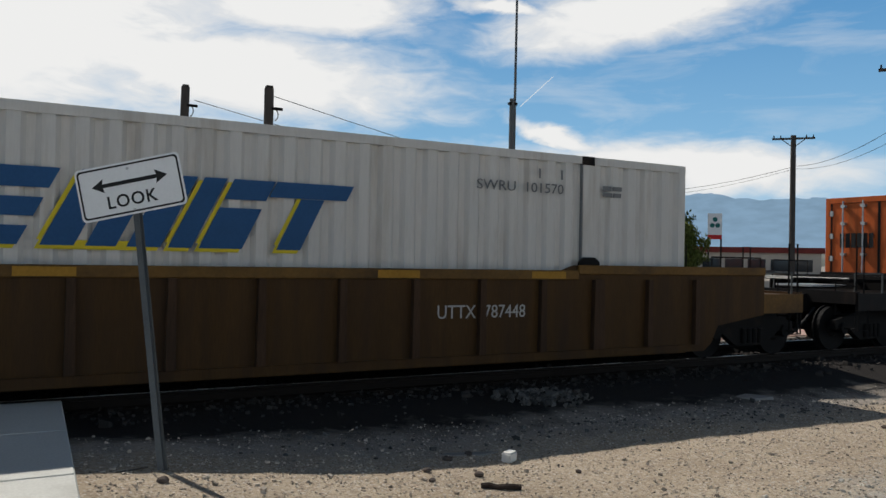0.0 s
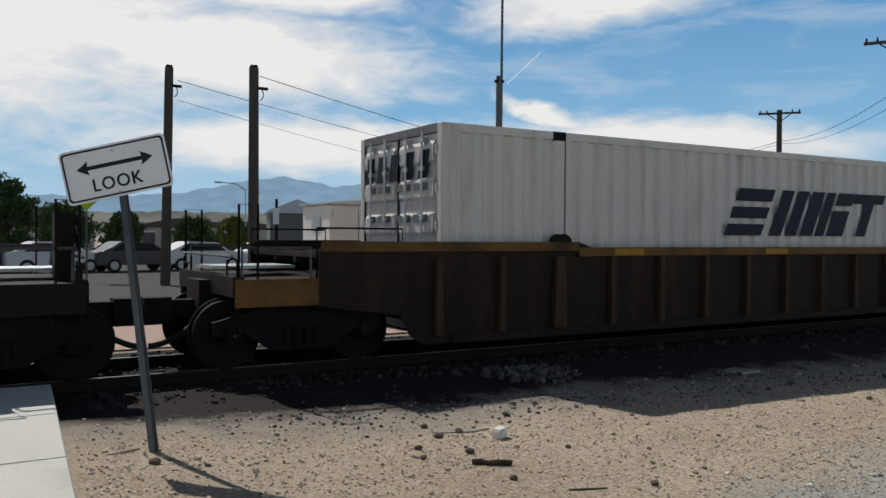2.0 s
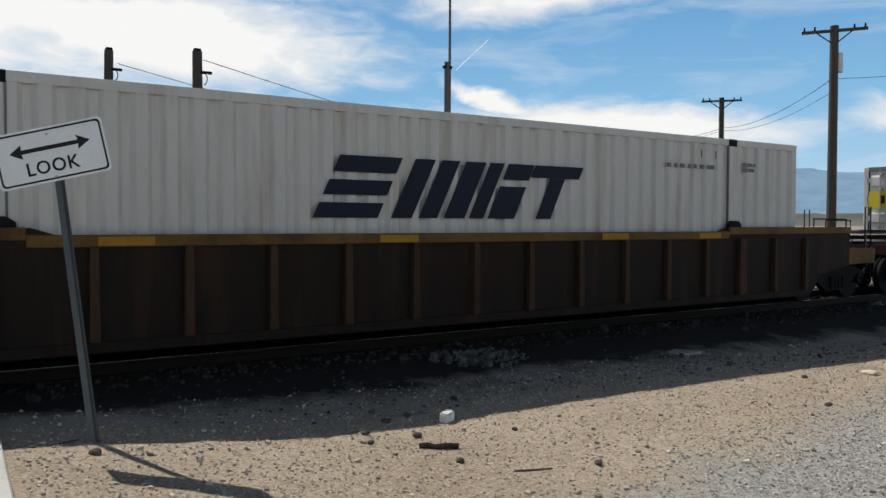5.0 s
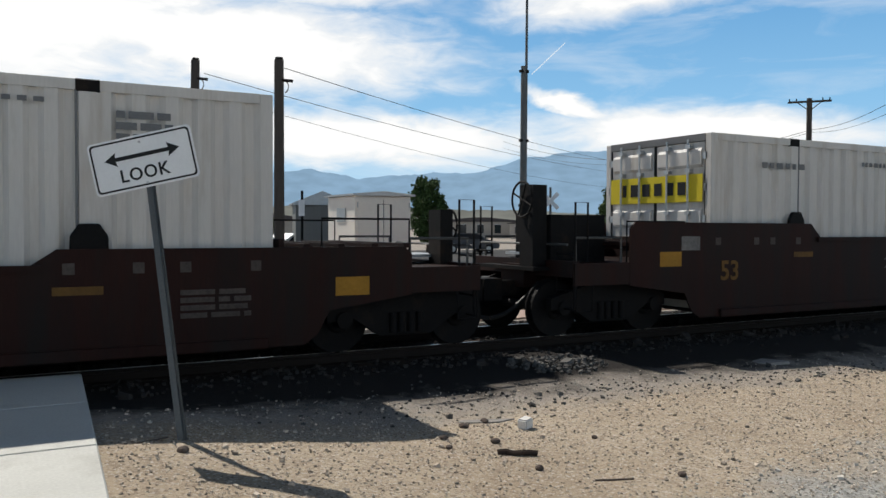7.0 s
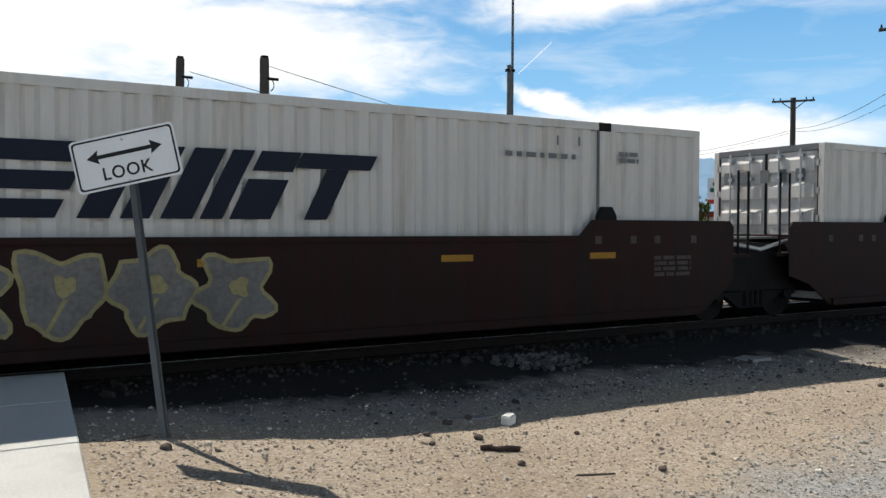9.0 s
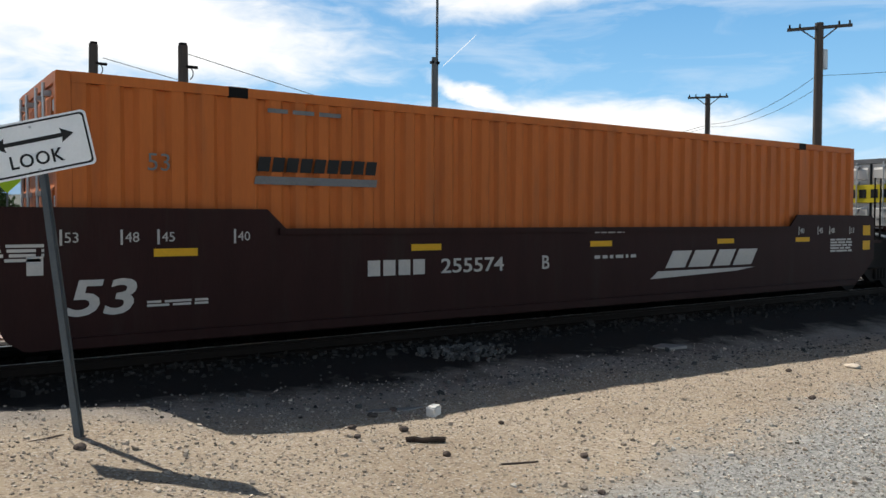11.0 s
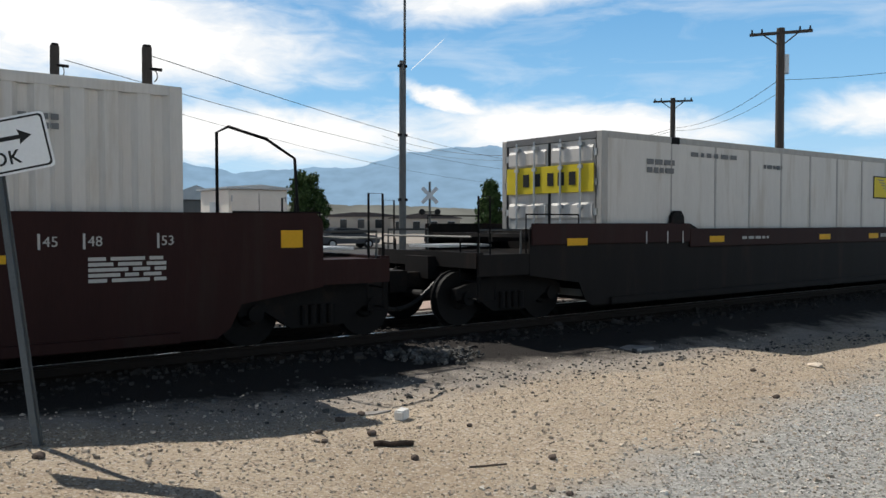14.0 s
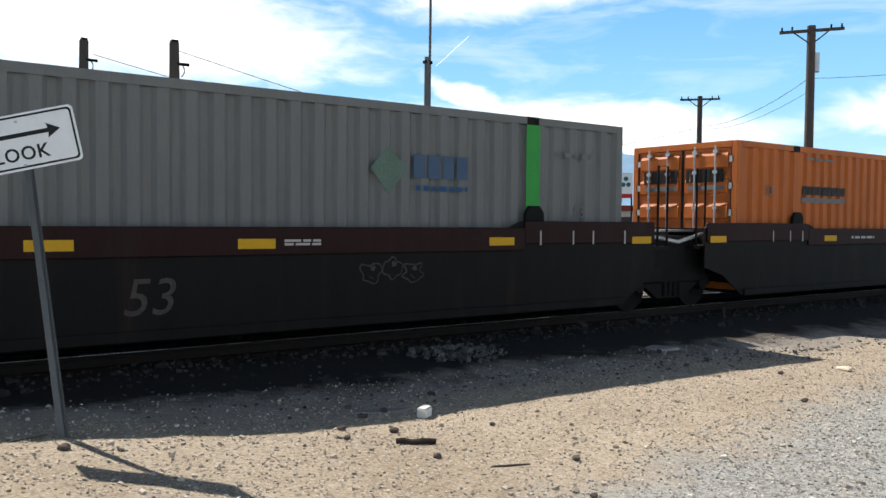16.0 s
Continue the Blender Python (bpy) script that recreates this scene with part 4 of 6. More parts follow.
def car_marks(car, unit_letter):
    """White stencils and yellow reflectors of the clean maroon units."""
    L, y = LENGTH, CFACE
    lettering("number", "53", 0.40, M_STENCIL, car, 0.05, y, 0.56, shear=0.2, width=0.74, bold=0.02)
    if unit_letter != "B":
        lettering("capacity_mark", "125 T", 0.15, M_STENCIL, car, -1.05, y, 1.36, width=0.45)
    q = [slanted(3.76 + 0.24 * k, 3.76 + 0.24 * k + 0.19, 0.86, 1.07, 0) for k in range(4)]
    plates("owner_mark", q, M_STENCIL, car, CFACE + 0.004, 0.004, "white owner's mark block")
    lettering("number", "255574", 0.21, M_STENCIL, car, 4.95, y, 0.86, width=1.14, bold=0.01)
    lettering("unit_letter", unit_letter, 0.21, M_STENCIL, car, 6.86, y, 0.86, bold=0.01)
    x = 9.75
    q = [slanted(x + a, x + b, 0.78, 1.08, 0.2) for a, b in ((0, 0.52), (0.62, 1.22), (1.32, 1.82), (1.92, 2.5))]
    q.append([(9.36, 0.60), (9.55, 0.73), (12.35, 0.73), (11.8, 0.67)])
    plates("logo", q, M_STENCIL, car, CFACE + 0.004, 0.004, "white slanted logo block")
    for a in (0.98, 4.45, 7.9, 11.2, L - 2.4):
        plates("reflector", [slanted(a, a + 0.5, 1.19, 1.28, 0)], M_YELLOW, car, CFACE + 0.004, 0.004, "yellow reflector strip")
    for a in (-0.45 if unit_letter != "B" else -1.71, L + 0.22 if unit_letter != "A" else L + 1.2):
        plates("reflector", [slanted(a, a + 0.3, 1.30, 1.52, 0)], M_YELLOW, car, CFACE + 0.004, 0.004, "yellow reflector plate")
    if unit_letter != "A":
        plates("reflector", [slanted(L + 0.22, L + 0.52, 0.98, 1.18, 0)], M_YELLOW, car, CFACE + 0.004, 0.004, "yellow reflector plate")
    for a, t in ((0.0, "53"), (0.62, "48"), (1.02, "45"), (1.92, "40"), (L - 2.3, "40"), (L - 1.6, "45"), (L - 1.15, "48"), (L - 0.35, "53")):
        lettering("length_mark", t, 0.11, M_STENCIL, car, a + 0.05, y, 1.36)
        plates("tick", [slanted(a, a + 0.025, 1.33, 1.50, 0)], M_STENCIL, car, CFACE + 0.004, 0.004)
    bars("stencil", car, -1.05 if unit_letter == "B" else 2.5, -0.15 if unit_letter == "B" else 3.1, 1.16, 1.36, M_STENCIL, CFACE + 0.004, 4, 2, 7)
    bars("stencil", car, L - 1.1, L - 0.25, 0.95, 1.25, M_STENCIL, CFACE + 0.004, 5, 2, 8)
    bars("stencil", car, 8.0, 9.0, 0.98, 1.06, M_STENCIL, CFACE + 0.004, 1, 5, 9)
    bars("stencil", car, 0.9, 1.6, 0.62, 0.70, M_STENCIL, CFACE + 0.004, 2, 2, 10)
    bars("stencil", car, 8.0, 8.7, 1.40, 1.46, M_STENCIL, CFACE + 0.004, 1, 4, 11)
    plates("data_plate", [slanted(-0.32, -0.16, 1.02, 1.22, 0)], M_STENCIL, car, CFACE + 0.004, 0.004, "pale data plate")


def dirty_marks(car, seed):
    """Faded reflectors and stencils of the grimy plain units."""
    dz = 0.25 if seed in LOW_CARS else 0.0
    for a in (1.9, 4.9, 8.0, 11.2, LENGTH - 2.4):
        plates("reflector", [slanted(a, a + 0.5, 1.16 - dz, 1.25 - dz, 0)], M_DULLYEL if seed == 7 else M_CHORD, car, CFACE + 0.004, 0.004, "grimy yellow reflector strip")
    for a in (-1.2, LENGTH + 0.75):
        if (a < 0 and JOINTS[seed - 1] == "a") or (a > 0 and JOINTS[seed] == "a"):
            continue
        plates("reflector", [slanted(a, a + 0.45, 1.05 - dz, 1.28 - dz, 0)], M_DULLYEL, car, CFACE + 0.004, 0.004, "yellow reflector plate")
    for a in (0.0, 0.9, 1.3, 1.95, LENGTH - 2.3, LENGTH - 1.6, LENGTH - 1.1, LENGTH - 0.3):
        plates("tick", [slanted(a, a + 0.12, 1.38 - dz, 1.50 - dz, 0)], M_FAINT, car, CFACE + 0.004, 0.004)
    bars("stencil", car, LENGTH - 1.1, LENGTH - 0.3, 0.85 - dz, 1.2 - dz, M_FAINT, CFACE + 0.004, 4, 2, seed)


def chord_marks(car, seed):
    for a in (-1.0, 2.9, 7.0, 9.3, LENGTH - 3.0, LENGTH + 0.1):
        plates("reflector", [slanted(a, a + 0.48, 1.24, 1.36, 0)], M_YELLOW, car, BFACE + 0.004, 0.004, "yellow reflector strip")
    for a in (1.0, 1.6, 2.05, LENGTH - 2.0, LENGTH - 1.3, LENGTH - 0.85, LENGTH - 0.1):
        plates("tick", [slanted(a, a + 0.03, 1.24, 1.46, 0)], M_STENCIL, car, BFACE + 0.004, 0.004)
    bars("stencil", car, 4.0, 5.0, 1.28, 1.36, M_STENCIL, BFACE + 0.004, 1, 4, seed)
    bars("stencil", car, 9.9, 10.4, 1.27, 1.36, M_STENCIL, BFACE + 0.004, 2, 2, seed)


def blob(cx, cz, rx, rz, k, lobes, grow=1.0):
    """A swollen outline with corners and notches."""
    pts = []
    for j in range(40):
        a = j * 6.2832 / 40
        sq = 1 / max(abs(math.cos(a)), abs(math.sin(a))) ** 0.55
        r = 0.86 * sq + 0.15 * math.sin(lobes * a + k) + 0.08 * math.sin((lobes + 2) * a + 2.3 * k)
        pts.append((cx + rx * r * grow * math.cos(a), cz + rz * r * grow * math.sin(a)))
    return pts


def shrink(o, d):
    """The outline moved inwards by d."""
    n, out = len(o), []
    for k in range(n):
        tx, tz = o[(k + 1) % n][0] - o[k - 1][0], o[(k + 1) % n][1] - o[k - 1][1]
        m = math.hypot(tx, tz) or 1
        out.append((o[k][0] - tz / m * d, o[k][1] + tx / m * d))
    return out


def graffiti(car, x0, x1, z0, z1, n, edge, fill, seed):
    """A sprayed row of swollen outlined shapes."""
    w = (x1 - x0) / n
    for k in range(n):
        cx, cz = x0 + (k + 0.5) * w, (z0 + z1) / 2 + 0.04 * math.sin(k * 2.1 + seed)
        o = blob(cx, cz, w * 0.54, (z1 - z0) * 0.45, k * 1.7 + seed, 3 + (k + seed) % 3)
        y = CFACE + 0.002 - 0.0015 * k
        t = min(0.05, (z1 - z0) * 0.06)
        part("graffiti_outline", prism(bmesh.new(), o, y - 0.003, y), edge, car)
        part("graffiti_fill", prism(bmesh.new(), shrink(o, t), y - 0.014, y - 0.011), fill, car)
        q = blob(cx + 0.04 * w, cz + 0.06, w * 0.13, (z1 - z0) * 0.11, k * 2 + seed, 3)
        part("graffiti_highlight", prism(bmesh.new(), q, y - 0.026, y - 0.023), edge, car)
        sl = [(cx - 0.2 * w, z0 + 0.12), (cx - 0.2 * w + t, z0 + 0.12), (cx + 0.02 * w + t, cz - 0.08), (cx + 0.02 * w, cz - 0.08)]
        part("graffiti_stroke", prism(bmesh.new(), sl, y - 0.026, y - 0.023), edge, car)


def curve_through(pts, closed, n=5):
    """A smooth line through a few points."""
    out, m = [], len(pts)
    for k in range(m if closed else m - 1):
        p0, p1, p2, p3 = [Vector(pts[(k + a) % m] if closed else pts[min(max(k + a, 0), m - 1)]) for a in (-1, 0, 1, 2)]
        for j in range(n):
            t = j / n
            q = 0.5 * (2 * p1 + (p2 - p0) * t + (2 * p0 - 5 * p1 + 4 * p2 - p3) * t * t + (3 * p1 - p0 - 3 * p2 + p3) * t ** 3)
            out.append((q.x, q.y))
    if not closed:
        out.append(tuple(pts[-1]))
    return out


def spray_line(car, pts, width, y, closed=False):
    """A sprayed stroke, swelling a little along its way."""
    c = curve_through(pts, closed)
    n = len(c)
    bm = bmesh.new()
    left, right = [], []
    for k in range(n):
        a, b = (c[k - 1], c[(k + 1) % n]) if closed else (c[max(k - 1, 0)], c[min(k + 1, n - 1)])
        tx, tz = b[0] - a[0], b[1] - a[1]
        m = math.hypot(tx, tz) or 1
        w = width * (0.5 + 0.14 * math.sin(k * 0.55 + pts[0][0] * 3))
        left.append(bm.verts.new((c[k][0] - tz / m * w, y, c[k][1] + tx / m * w)))
        right.append(bm.verts.new((c[k][0] + tz / m * w, y, c[k][1] - tx / m * w)))
    for k in range(n if closed else n - 1):
        j = (k + 1) % n
        bm.faces.new((left[k], right[k], right[j], left[j]))
    part("graffiti_stroke", bm, M_SPRAY, car, "white sprayed stroke")


def bubble_piece(car):
    """Swollen black shapes with white outlines, and white strokes inside them."""
    shapes = [
        [(7.85, 1.32), (8.2, 1.42), (8.5, 1.34), (8.52, 1.08), (8.82, 0.76), (8.6, 0.5), (8.22, 0.37), (8.09, 0.56), (7.92, 0.4), (7.66, 0.6), (7.62, 0.86), (7.95, 1.1)],
        [(8.55, 1.33), (9.1, 1.46), (9.33, 1.3), (9.3, 1.02), (9.6, 0.95), (9.85, 0.78), (9.65, 0.46), (9.3, 0.38), (9.05, 0.5), (8.6, 0.48), (8.82, 0.76)],
        [(9.36, 1.28), (9.65, 1.44), (9.95, 1.46), (10.04, 1.25), (9.95, 1.08), (10.3, 0.98), (10.48, 0.78), (10.14, 0.4), (9.98, 0.62), (9.7, 0.9), (9.4, 1.0)],
        [(10.08, 1.42), (10.3, 1.42), (10.42, 1.28), (10.68, 1.44), (10.8, 1.3), (11.05, 0.9), (11.05, 0.52), (10.7, 0.48), (10.46, 0.7), (10.5, 0.98), (10.05, 1.1)],
        [(10.85, 1.32), (11.2, 1.46), (11.48, 1.36), (11.4, 1.14), (11.75, 1.04), (11.9, 0.76), (11.7, 0.47), (11.3, 0.44), (11.06, 0.52), (11.08, 0.9)],
        [(11.95, 1.05), (12.15, 1.06), (12.34, 0.85), (12.25, 0.56), (12.02, 0.45), (11.88, 0.55), (11.92, 0.8)],
    ]
    for k, pts in enumerate(shapes):
        y = CFACE + 0.002 - 0.004 * (k % 2)
        part("graffiti_fill", prism(bmesh.new(), curve_through(pts, True), y - 0.003, y), M_SPRAYBLACK, car, "black sprayed shape")
        spray_line(car, pts, 0.062, CFACE - 0.009 - 0.001 * k, True)
    strokes = [
        ([(8.16, 1.12), (8.18, 0.9)], 0.13), ([(8.14, 0.78), (8.17, 0.5)], 0.11), ([(8.92, 1.04), (9.04, 1.12), (9.28, 1.14), (9.27, 1.02), (9.16, 0.99)], 0.07),
        ([(8.9, 0.9), (9.12, 0.96)], 0.09), ([(9.66, 1.08), (9.74, 1.2), (9.83, 1.17), (9.76, 1.06)], 0.07), ([(9.69, 0.94), (9.92, 0.8), (10.05, 0.6)], 0.07),
        ([(10.36, 1.28), (10.36, 1.06), (10.54, 0.95)], 0.08), ([(11.04, 1.03), (11.12, 1.16), (11.22, 1.15), (11.15, 1.05)], 0.06),
        ([(11.08, 0.97), (11.28, 0.99), (11.45, 0.89), (11.4, 0.8)], 0.07), ([(12.02, 0.9), (12.04, 0.66)], 0.04), ([(12.1, 0.92), (12.18, 0.86), (12.1, 0.7)], 0.04),
        ([(11.67, 1.42), (11.7, 1.14), (11.88, 1.1), (11.98, 1.36)], 0.05), ([(11.83, 1.42), (11.8, 1.14)], 0.05),
        ([(7.52, 1.1), (7.42, 1.34), (7.62, 1.45), (7.72, 1.28), (7.58, 1.12)], 0.05), ([(7.58, 1.4), (7.6, 1.2)], 0.05),
    ]
    for k, (pts, width) in enumerate(strokes):
        spray_line(car, pts, width, CFACE - 0.016 - 0.0006 * k)


M_FADEDBLUE = material("faded_blue_paint", (0.07, 0.11, 0.17), 0.6, 0, 0.2, 3, 30, 0.02)
M_RUBBED = material("rubbed_dark_paint", (0.10, 0.035, 0.015), 0.7, 0, 0.5, 6, 30, 0.02)
M_SPRAY = material("white_spray_paint", (0.34, 0.35, 0.38), 0.6, 0, 0.25, 2, 20, 0.02)
M_SPRAYBLACK = material("black_spray_paint", (0.03, 0.03, 0.04), 0.5, 0, 0.25, 2, 20, 0.02)
M_SPRAYDIM = material("faded_spray_paint", (0.16, 0.15, 0.14), 0.7, 0, 0.35, 2, 20, 0.02)
M_SPRAYYEL = material("pale_yellow_spray_paint", (0.28, 0.24, 0.12), 0.7, 0, 0.3, 2, 20, 0.02)

for k in (0, 2, 4, 7, 11):
    slanted_logo(BOXES[k], 5.68 if k == 11 else 5.59, M_BLUE if k in (0, 11) else M_NAVY, M_SIGNYEL if k in (0, 11) else None)
for k in (0, 2, 4, 7, 8, 11):
    if k == 0:
        lettering("number", "SWRU  101570", 0.14, M_GREYTXT, BOXES[k], 12.15, FACE - 0.001, 2.31, width=1.5)
    elif k == 8:
        lettering("number", "SWRU  150909", 0.14, M_GREYTXT, BOXES[k], 12.15, FACE - 0.001, 2.31, width=1.5)
    else:
        bars("stencil", BOXES[k], 12.3, 13.6, 2.31, 2.42, M_GREYTXT, FACE, 1, 6, k)
    plates("vent_slot", [slanted(a, a + 0.03, 2.52, 2.66, 0) for a in (13.2, 13.6)], M_GREYTXT, BOXES[k], FACE, 0.006)
    bars("stencil", BOXES[k], 14.4, 14.8, 2.3, 2.5, M_GREYTXT, FACE, 2, 2, k + 20)
end_plate("door_stencil", [[(y, 2.2), (y + 0.2, 2.2), (y + 0.2, 2.45), (y, 2.45)] for y in (0.8, 0.4, -0.1, -0.5, -0.9)], M_GREYTXT, BOXES[8], -0.018)
for k in (3, 9, 14):
    small_logo(BOXES[k])
for k in (5, 6, 10):
    parcel_box(BOXES[k], {6: 0.18, 10: 0.22}.get(k, 0.0), 0.10 if k == 6 else 0.0)
plates("warning_diamond", [[(7.67, 2.10), (7.97, 2.38), (8.27, 2.10), (7.97, 1.82)]], M_GREYTXT, BOXES[6], FACE, 0.002)
plates("warning_diamond_face", [[(7.69, 2.10), (7.97, 2.36), (8.25, 2.10), (7.97, 1.84)]], M_SIGN, BOXES[6], FACE - 0.002, 0.002)
plates("red_mark", [slanted(7.955, 7.995, 2.42, 2.70, 0)], M_RED, BOXES[6], FACE, 0.004)
bars("stencil", BOXES[6], 3.9, 4.8, 2.48, 2.6, M_GREYTXT, FACE, 1, 6, 31)
# the worn orange container: pale end panel, scratches and small stencils
for a, b in ((13.35, 13.52), (13.62, 13.70), (14.30, 14.62), (15.55, 15.66)):
    plates("pale_strip", [slanted(a, b, 0.2, 2.78, 0)], M_PALE, BOXES[1], FACE, 0.003, "pale worn orange strip")
plates("scratch", [slanted(a, a + 0.05, b, b + h, 0) for a, b, h in ((8.4, 2.0, 0.55), (8.5, 2.1, 0.3), (9.5, 1.7, 0.7), (9.6, 2.0, 0.4), (14.0, 1.4, 0.3))], M_RUBBED, BOXES[1], FACE, 0.003)
for a, b, h in ((3.85, 0.36, 0.30), (4.62, 0.16, 0.24), (5.28, 0.24, 0.28)):
    plates("worn_mark", [slanted(a, a + b, 2.12, 2.12 + h, 0.0)], M_RUBBED, BOXES[1], FACE, 0.003, "rubbed dark remains of lettering")
for y in (0.1, -1.0):
    end_plate("door_logo", [[(y + 0.14 * k, 1.75), (y + 0.14 * k + 0.11, 1.75), (y + 0.14 * k + 0.11, 2.08), (y + 0.14 * k, 2.08)] for k in range(6)],
              M_BLACK, BOXES[1], -0.018, "black logo block on the doors")
# smooth white container with a narrow yellow panel
yellow_panel(BOXES[12], 9.83, 13.55, 1.90, 2.45)
end_plate("door_band", [[(-1.13, 1.85), (1.13, 1.85), (1.13, 2.35), (-1.13, 2.35)]], M_SIGNYEL, BOXES[12], -0.016, "yellow band across the doors")
end_plate("door_logo", [[(y, 1.98), (y + 0.16, 1.98), (y + 0.16, 2.22), (y, 2.22)] for y in (0.5, 0.2, -0.15, -0.42, -0.7)], M_BLACK, BOXES[12], -0.024)
bars("stencil", BOXES[12], 1.2, 2.0, 2.2, 2.5, M_GREYTXT, FACE, 2, 3, 41)
bars("stencil", BOXES[12], 2.5, 4.0, 2.55, 2.68, M_GREYTXT, FACE, 1, 5, 42)
bars("stencil", BOXES[12], 5.0, 5.7, 2.42, 2.54, M_GREYTXT, FACE, 1, 3, 43)
# grey container: green stripe and blue mark
plates("stripe", [slanted(13.98, 14.26, 0.2, 2.78, 0)], M_GREEN, BOXES[13], FACE, 0.004, "bright green upright stripe")
plates("stripe", [slanted(1.90, 2.16, 0.2, 2.78, 0)], M_GREEN, BOXES[13], FACE, 0.004, "bright green upright stripe")
plates("logo", [slanted(11.9 + 0.25 * k, 12.1 + 0.25 * k, 1.88, 2.21, 0) for k in range(4)], M_FADEDBLUE, BOXES[13], FACE, 0.004, "faded blue logo block")
plates("logo_block", [[(11.2, 2.0), (11.5, 2.3), (11.8, 2.0), (11.5, 1.65)]], M_FADEDGREEN, BOXES[13], FACE, 0.004, "faded green diamond")
bars("stencil", BOXES[13], 11.95, 12.85, 1.70, 1.80, M_BLUE, FACE, 1, 6, 51)
bars("stencil", BOXES[13], 3.8, 5.6, 2.35, 2.5, M_GREYTXT, FACE, 1, 7, 52)
bars("stencil", BOXES[13], 14.6, 15.5, 2.3, 2.42, M_GREYTXT, FACE, 1, 5, 53)
lettering("number", "53", 0.2, M_GREYTXT, BOXES[13], 15.0, FACE - 0.001, 1.35)

lettering("number", "UTTX  787448", 0.18, M_STENCIL, CARS[0], 11.5, CFACE, 0.84, width=1.42)
lettering("number", "FEC 71993", 0.2, M_SPRAYDIM, CARS[1], 4.12, CFACE, 0.86, width=1.5)
for k in (1, 5, 6, 7, 8):
    dirty_marks(CARS[k], k)
for k, u in ((9, "B"), (10, "C"), (11, "A")):
    car_marks(CARS[k], u)
for k in (12, 13, 14):
    chord_marks(CARS[k], k)
for k in (0, 2, 3, 4):
    for a in (3.0, 6.5, 10.6, 13.0):
        plates("reflector", [slanted(a, a + 0.6, 1.385, 1.485, 0)], M_DULLYEL, CARS[k], BFACE + 0.004, 0.004, "yellow reflector strip")
lettering("unit_letter", "B", 0.22, M_SPRAYDIM, CARS[6], 6.45, CFACE, 0.88)
lettering("number", "2122", 0.2, M_SPRAYDIM, CARS[6], 4.45, CFACE, 0.92, width=0.95)
bubble_piece(CARS[6])
graffiti(CARS[6], 6.6, 7.6, 0.48, 0.82, 3, M_SPRAYDIM, M_SPRAYBLACK, 3)
graffiti(CARS[5], 9.6, 11.3, 0.45, 1.1, 3, M_SPRAYDIM, M_REDOX, 4)
graffiti(CARS[7], 5.2, 8.9, 0.35, 1.45, 4, M_SPRAYYEL, M_SPRAYDIM, 5)
graffiti(CARS[13], 11.0, 12.0, 0.74, 1.08, 3, M_FAINT, M_BLACKCAR, 6)
lettering("number", "53", 0.42, M_FAINT, CARS[13], 8.0, CFACE, 0.5, shear=0.2)
lettering("number", "53", 0.33, M_CHORD, CARS[6], 0.12, CFACE, 0.80, bold=0.02)
plates("patch", [slanted(-0.75, -0.35, 1.30, 1.52, 0)], M_SPRAYDIM, CARS[6], CFACE + 0.004, 0.004)

# ================= LOOK sign =================
look_sign = empty("road_sign", "tilted white LOOK sign with double arrow on leaning steel post", "road sign")
bm = bmesh.new()
foot, head = Vector((1.254, 6.538, -0.005)), Vector((1.134, 7.52, 2.5))
side = Vector((0.84, -0.54, 0)).normalized()
fwd = Vector((-0.54, -0.84, 0)).normalized()
for a, b, c, d in ((-0.024, 0.024, 0.0, 0.006), (-0.024, -0.018, -0.028, 0.0), (0.018, 0.024, -0.028, 0.0), (-0.040, -0.024, -0.034, -0.028), (0.024, 0.040, -0.034, -0.028)):
    v = [bm.verts.new(p + side * u + fwd * w) for p in (foot, head) for u in (a, b) for w in (c, d)]
    for f in ((0, 1, 3, 2), (4, 6, 7, 5), (0, 4, 5, 1), (2, 3, 7, 6), (0, 2, 6, 4), (1, 5, 7, 3)):
        bm.faces.new([v[j] for j in f])
part("post", bm, M_POST, look_sign, "leaning galvanised channel post")
ux = Vector((0.78, -0.45, 0.195)).normalized()
uz = Vector((-0.055, 0.03, 0.45))
uz = (uz - ux * uz.dot(ux)).normalized()
uy = uz.cross(ux)
BOARD = Matrix((ux, uy, uz)).transposed().to_4x4()
BOARD.translation = Vector((1.105, 7.39, 2.354))


def rounded(w, h, r):
    pts = []
    for cx, cz, a0 in ((w - r, h - r, 0), (-w + r, h - r, 90), (-w + r, -h + r, 180), (w - r, -h + r, 270)):
        for k in range(7):
            a = radians(a0 + 15 * k)
            pts.append((cx + r * math.cos(a), cz + r * math.sin(a)))
    return pts


board = part("board", prism(bmesh.new(), rounded(0.457, 0.2285, 0.04), -0.004, 0.0), M_SIGN, look_sign, "white reflective board with dented edge")
board.matrix_local = BOARD
ring_o, ring_i = rounded(0.440, 0.2115, 0.034), rounded(0.424, 0.1955, 0.028)
bm = bmesh.new()
vo = [bm.verts.new((x, -0.006, z)) for x, z in ring_o]
vi = [bm.verts.new((x, -0.006, z)) for x, z in ring_i]
for k in range(len(vo)):
    j = (k + 1) % len(vo)
    bm.faces.new((vo[k], vo[j], vi[j], vi[k]))
part("border", bm, M_BLACK, board, "thin black border")
arrow = [(-0.33, 0.055), (-0.225, 0.115), (-0.235, 0.072), (0.235, 0.072), (0.225, 0.115), (0.33, 0.055), (0.225, -0.005), (0.235, 0.038), (-0.235, 0.038), (-0.225, -0.005)]
part("arrow", prism(bmesh.new(), arrow, -0.0075, -0.005), M_BLACK, board, "black double-headed arrow")
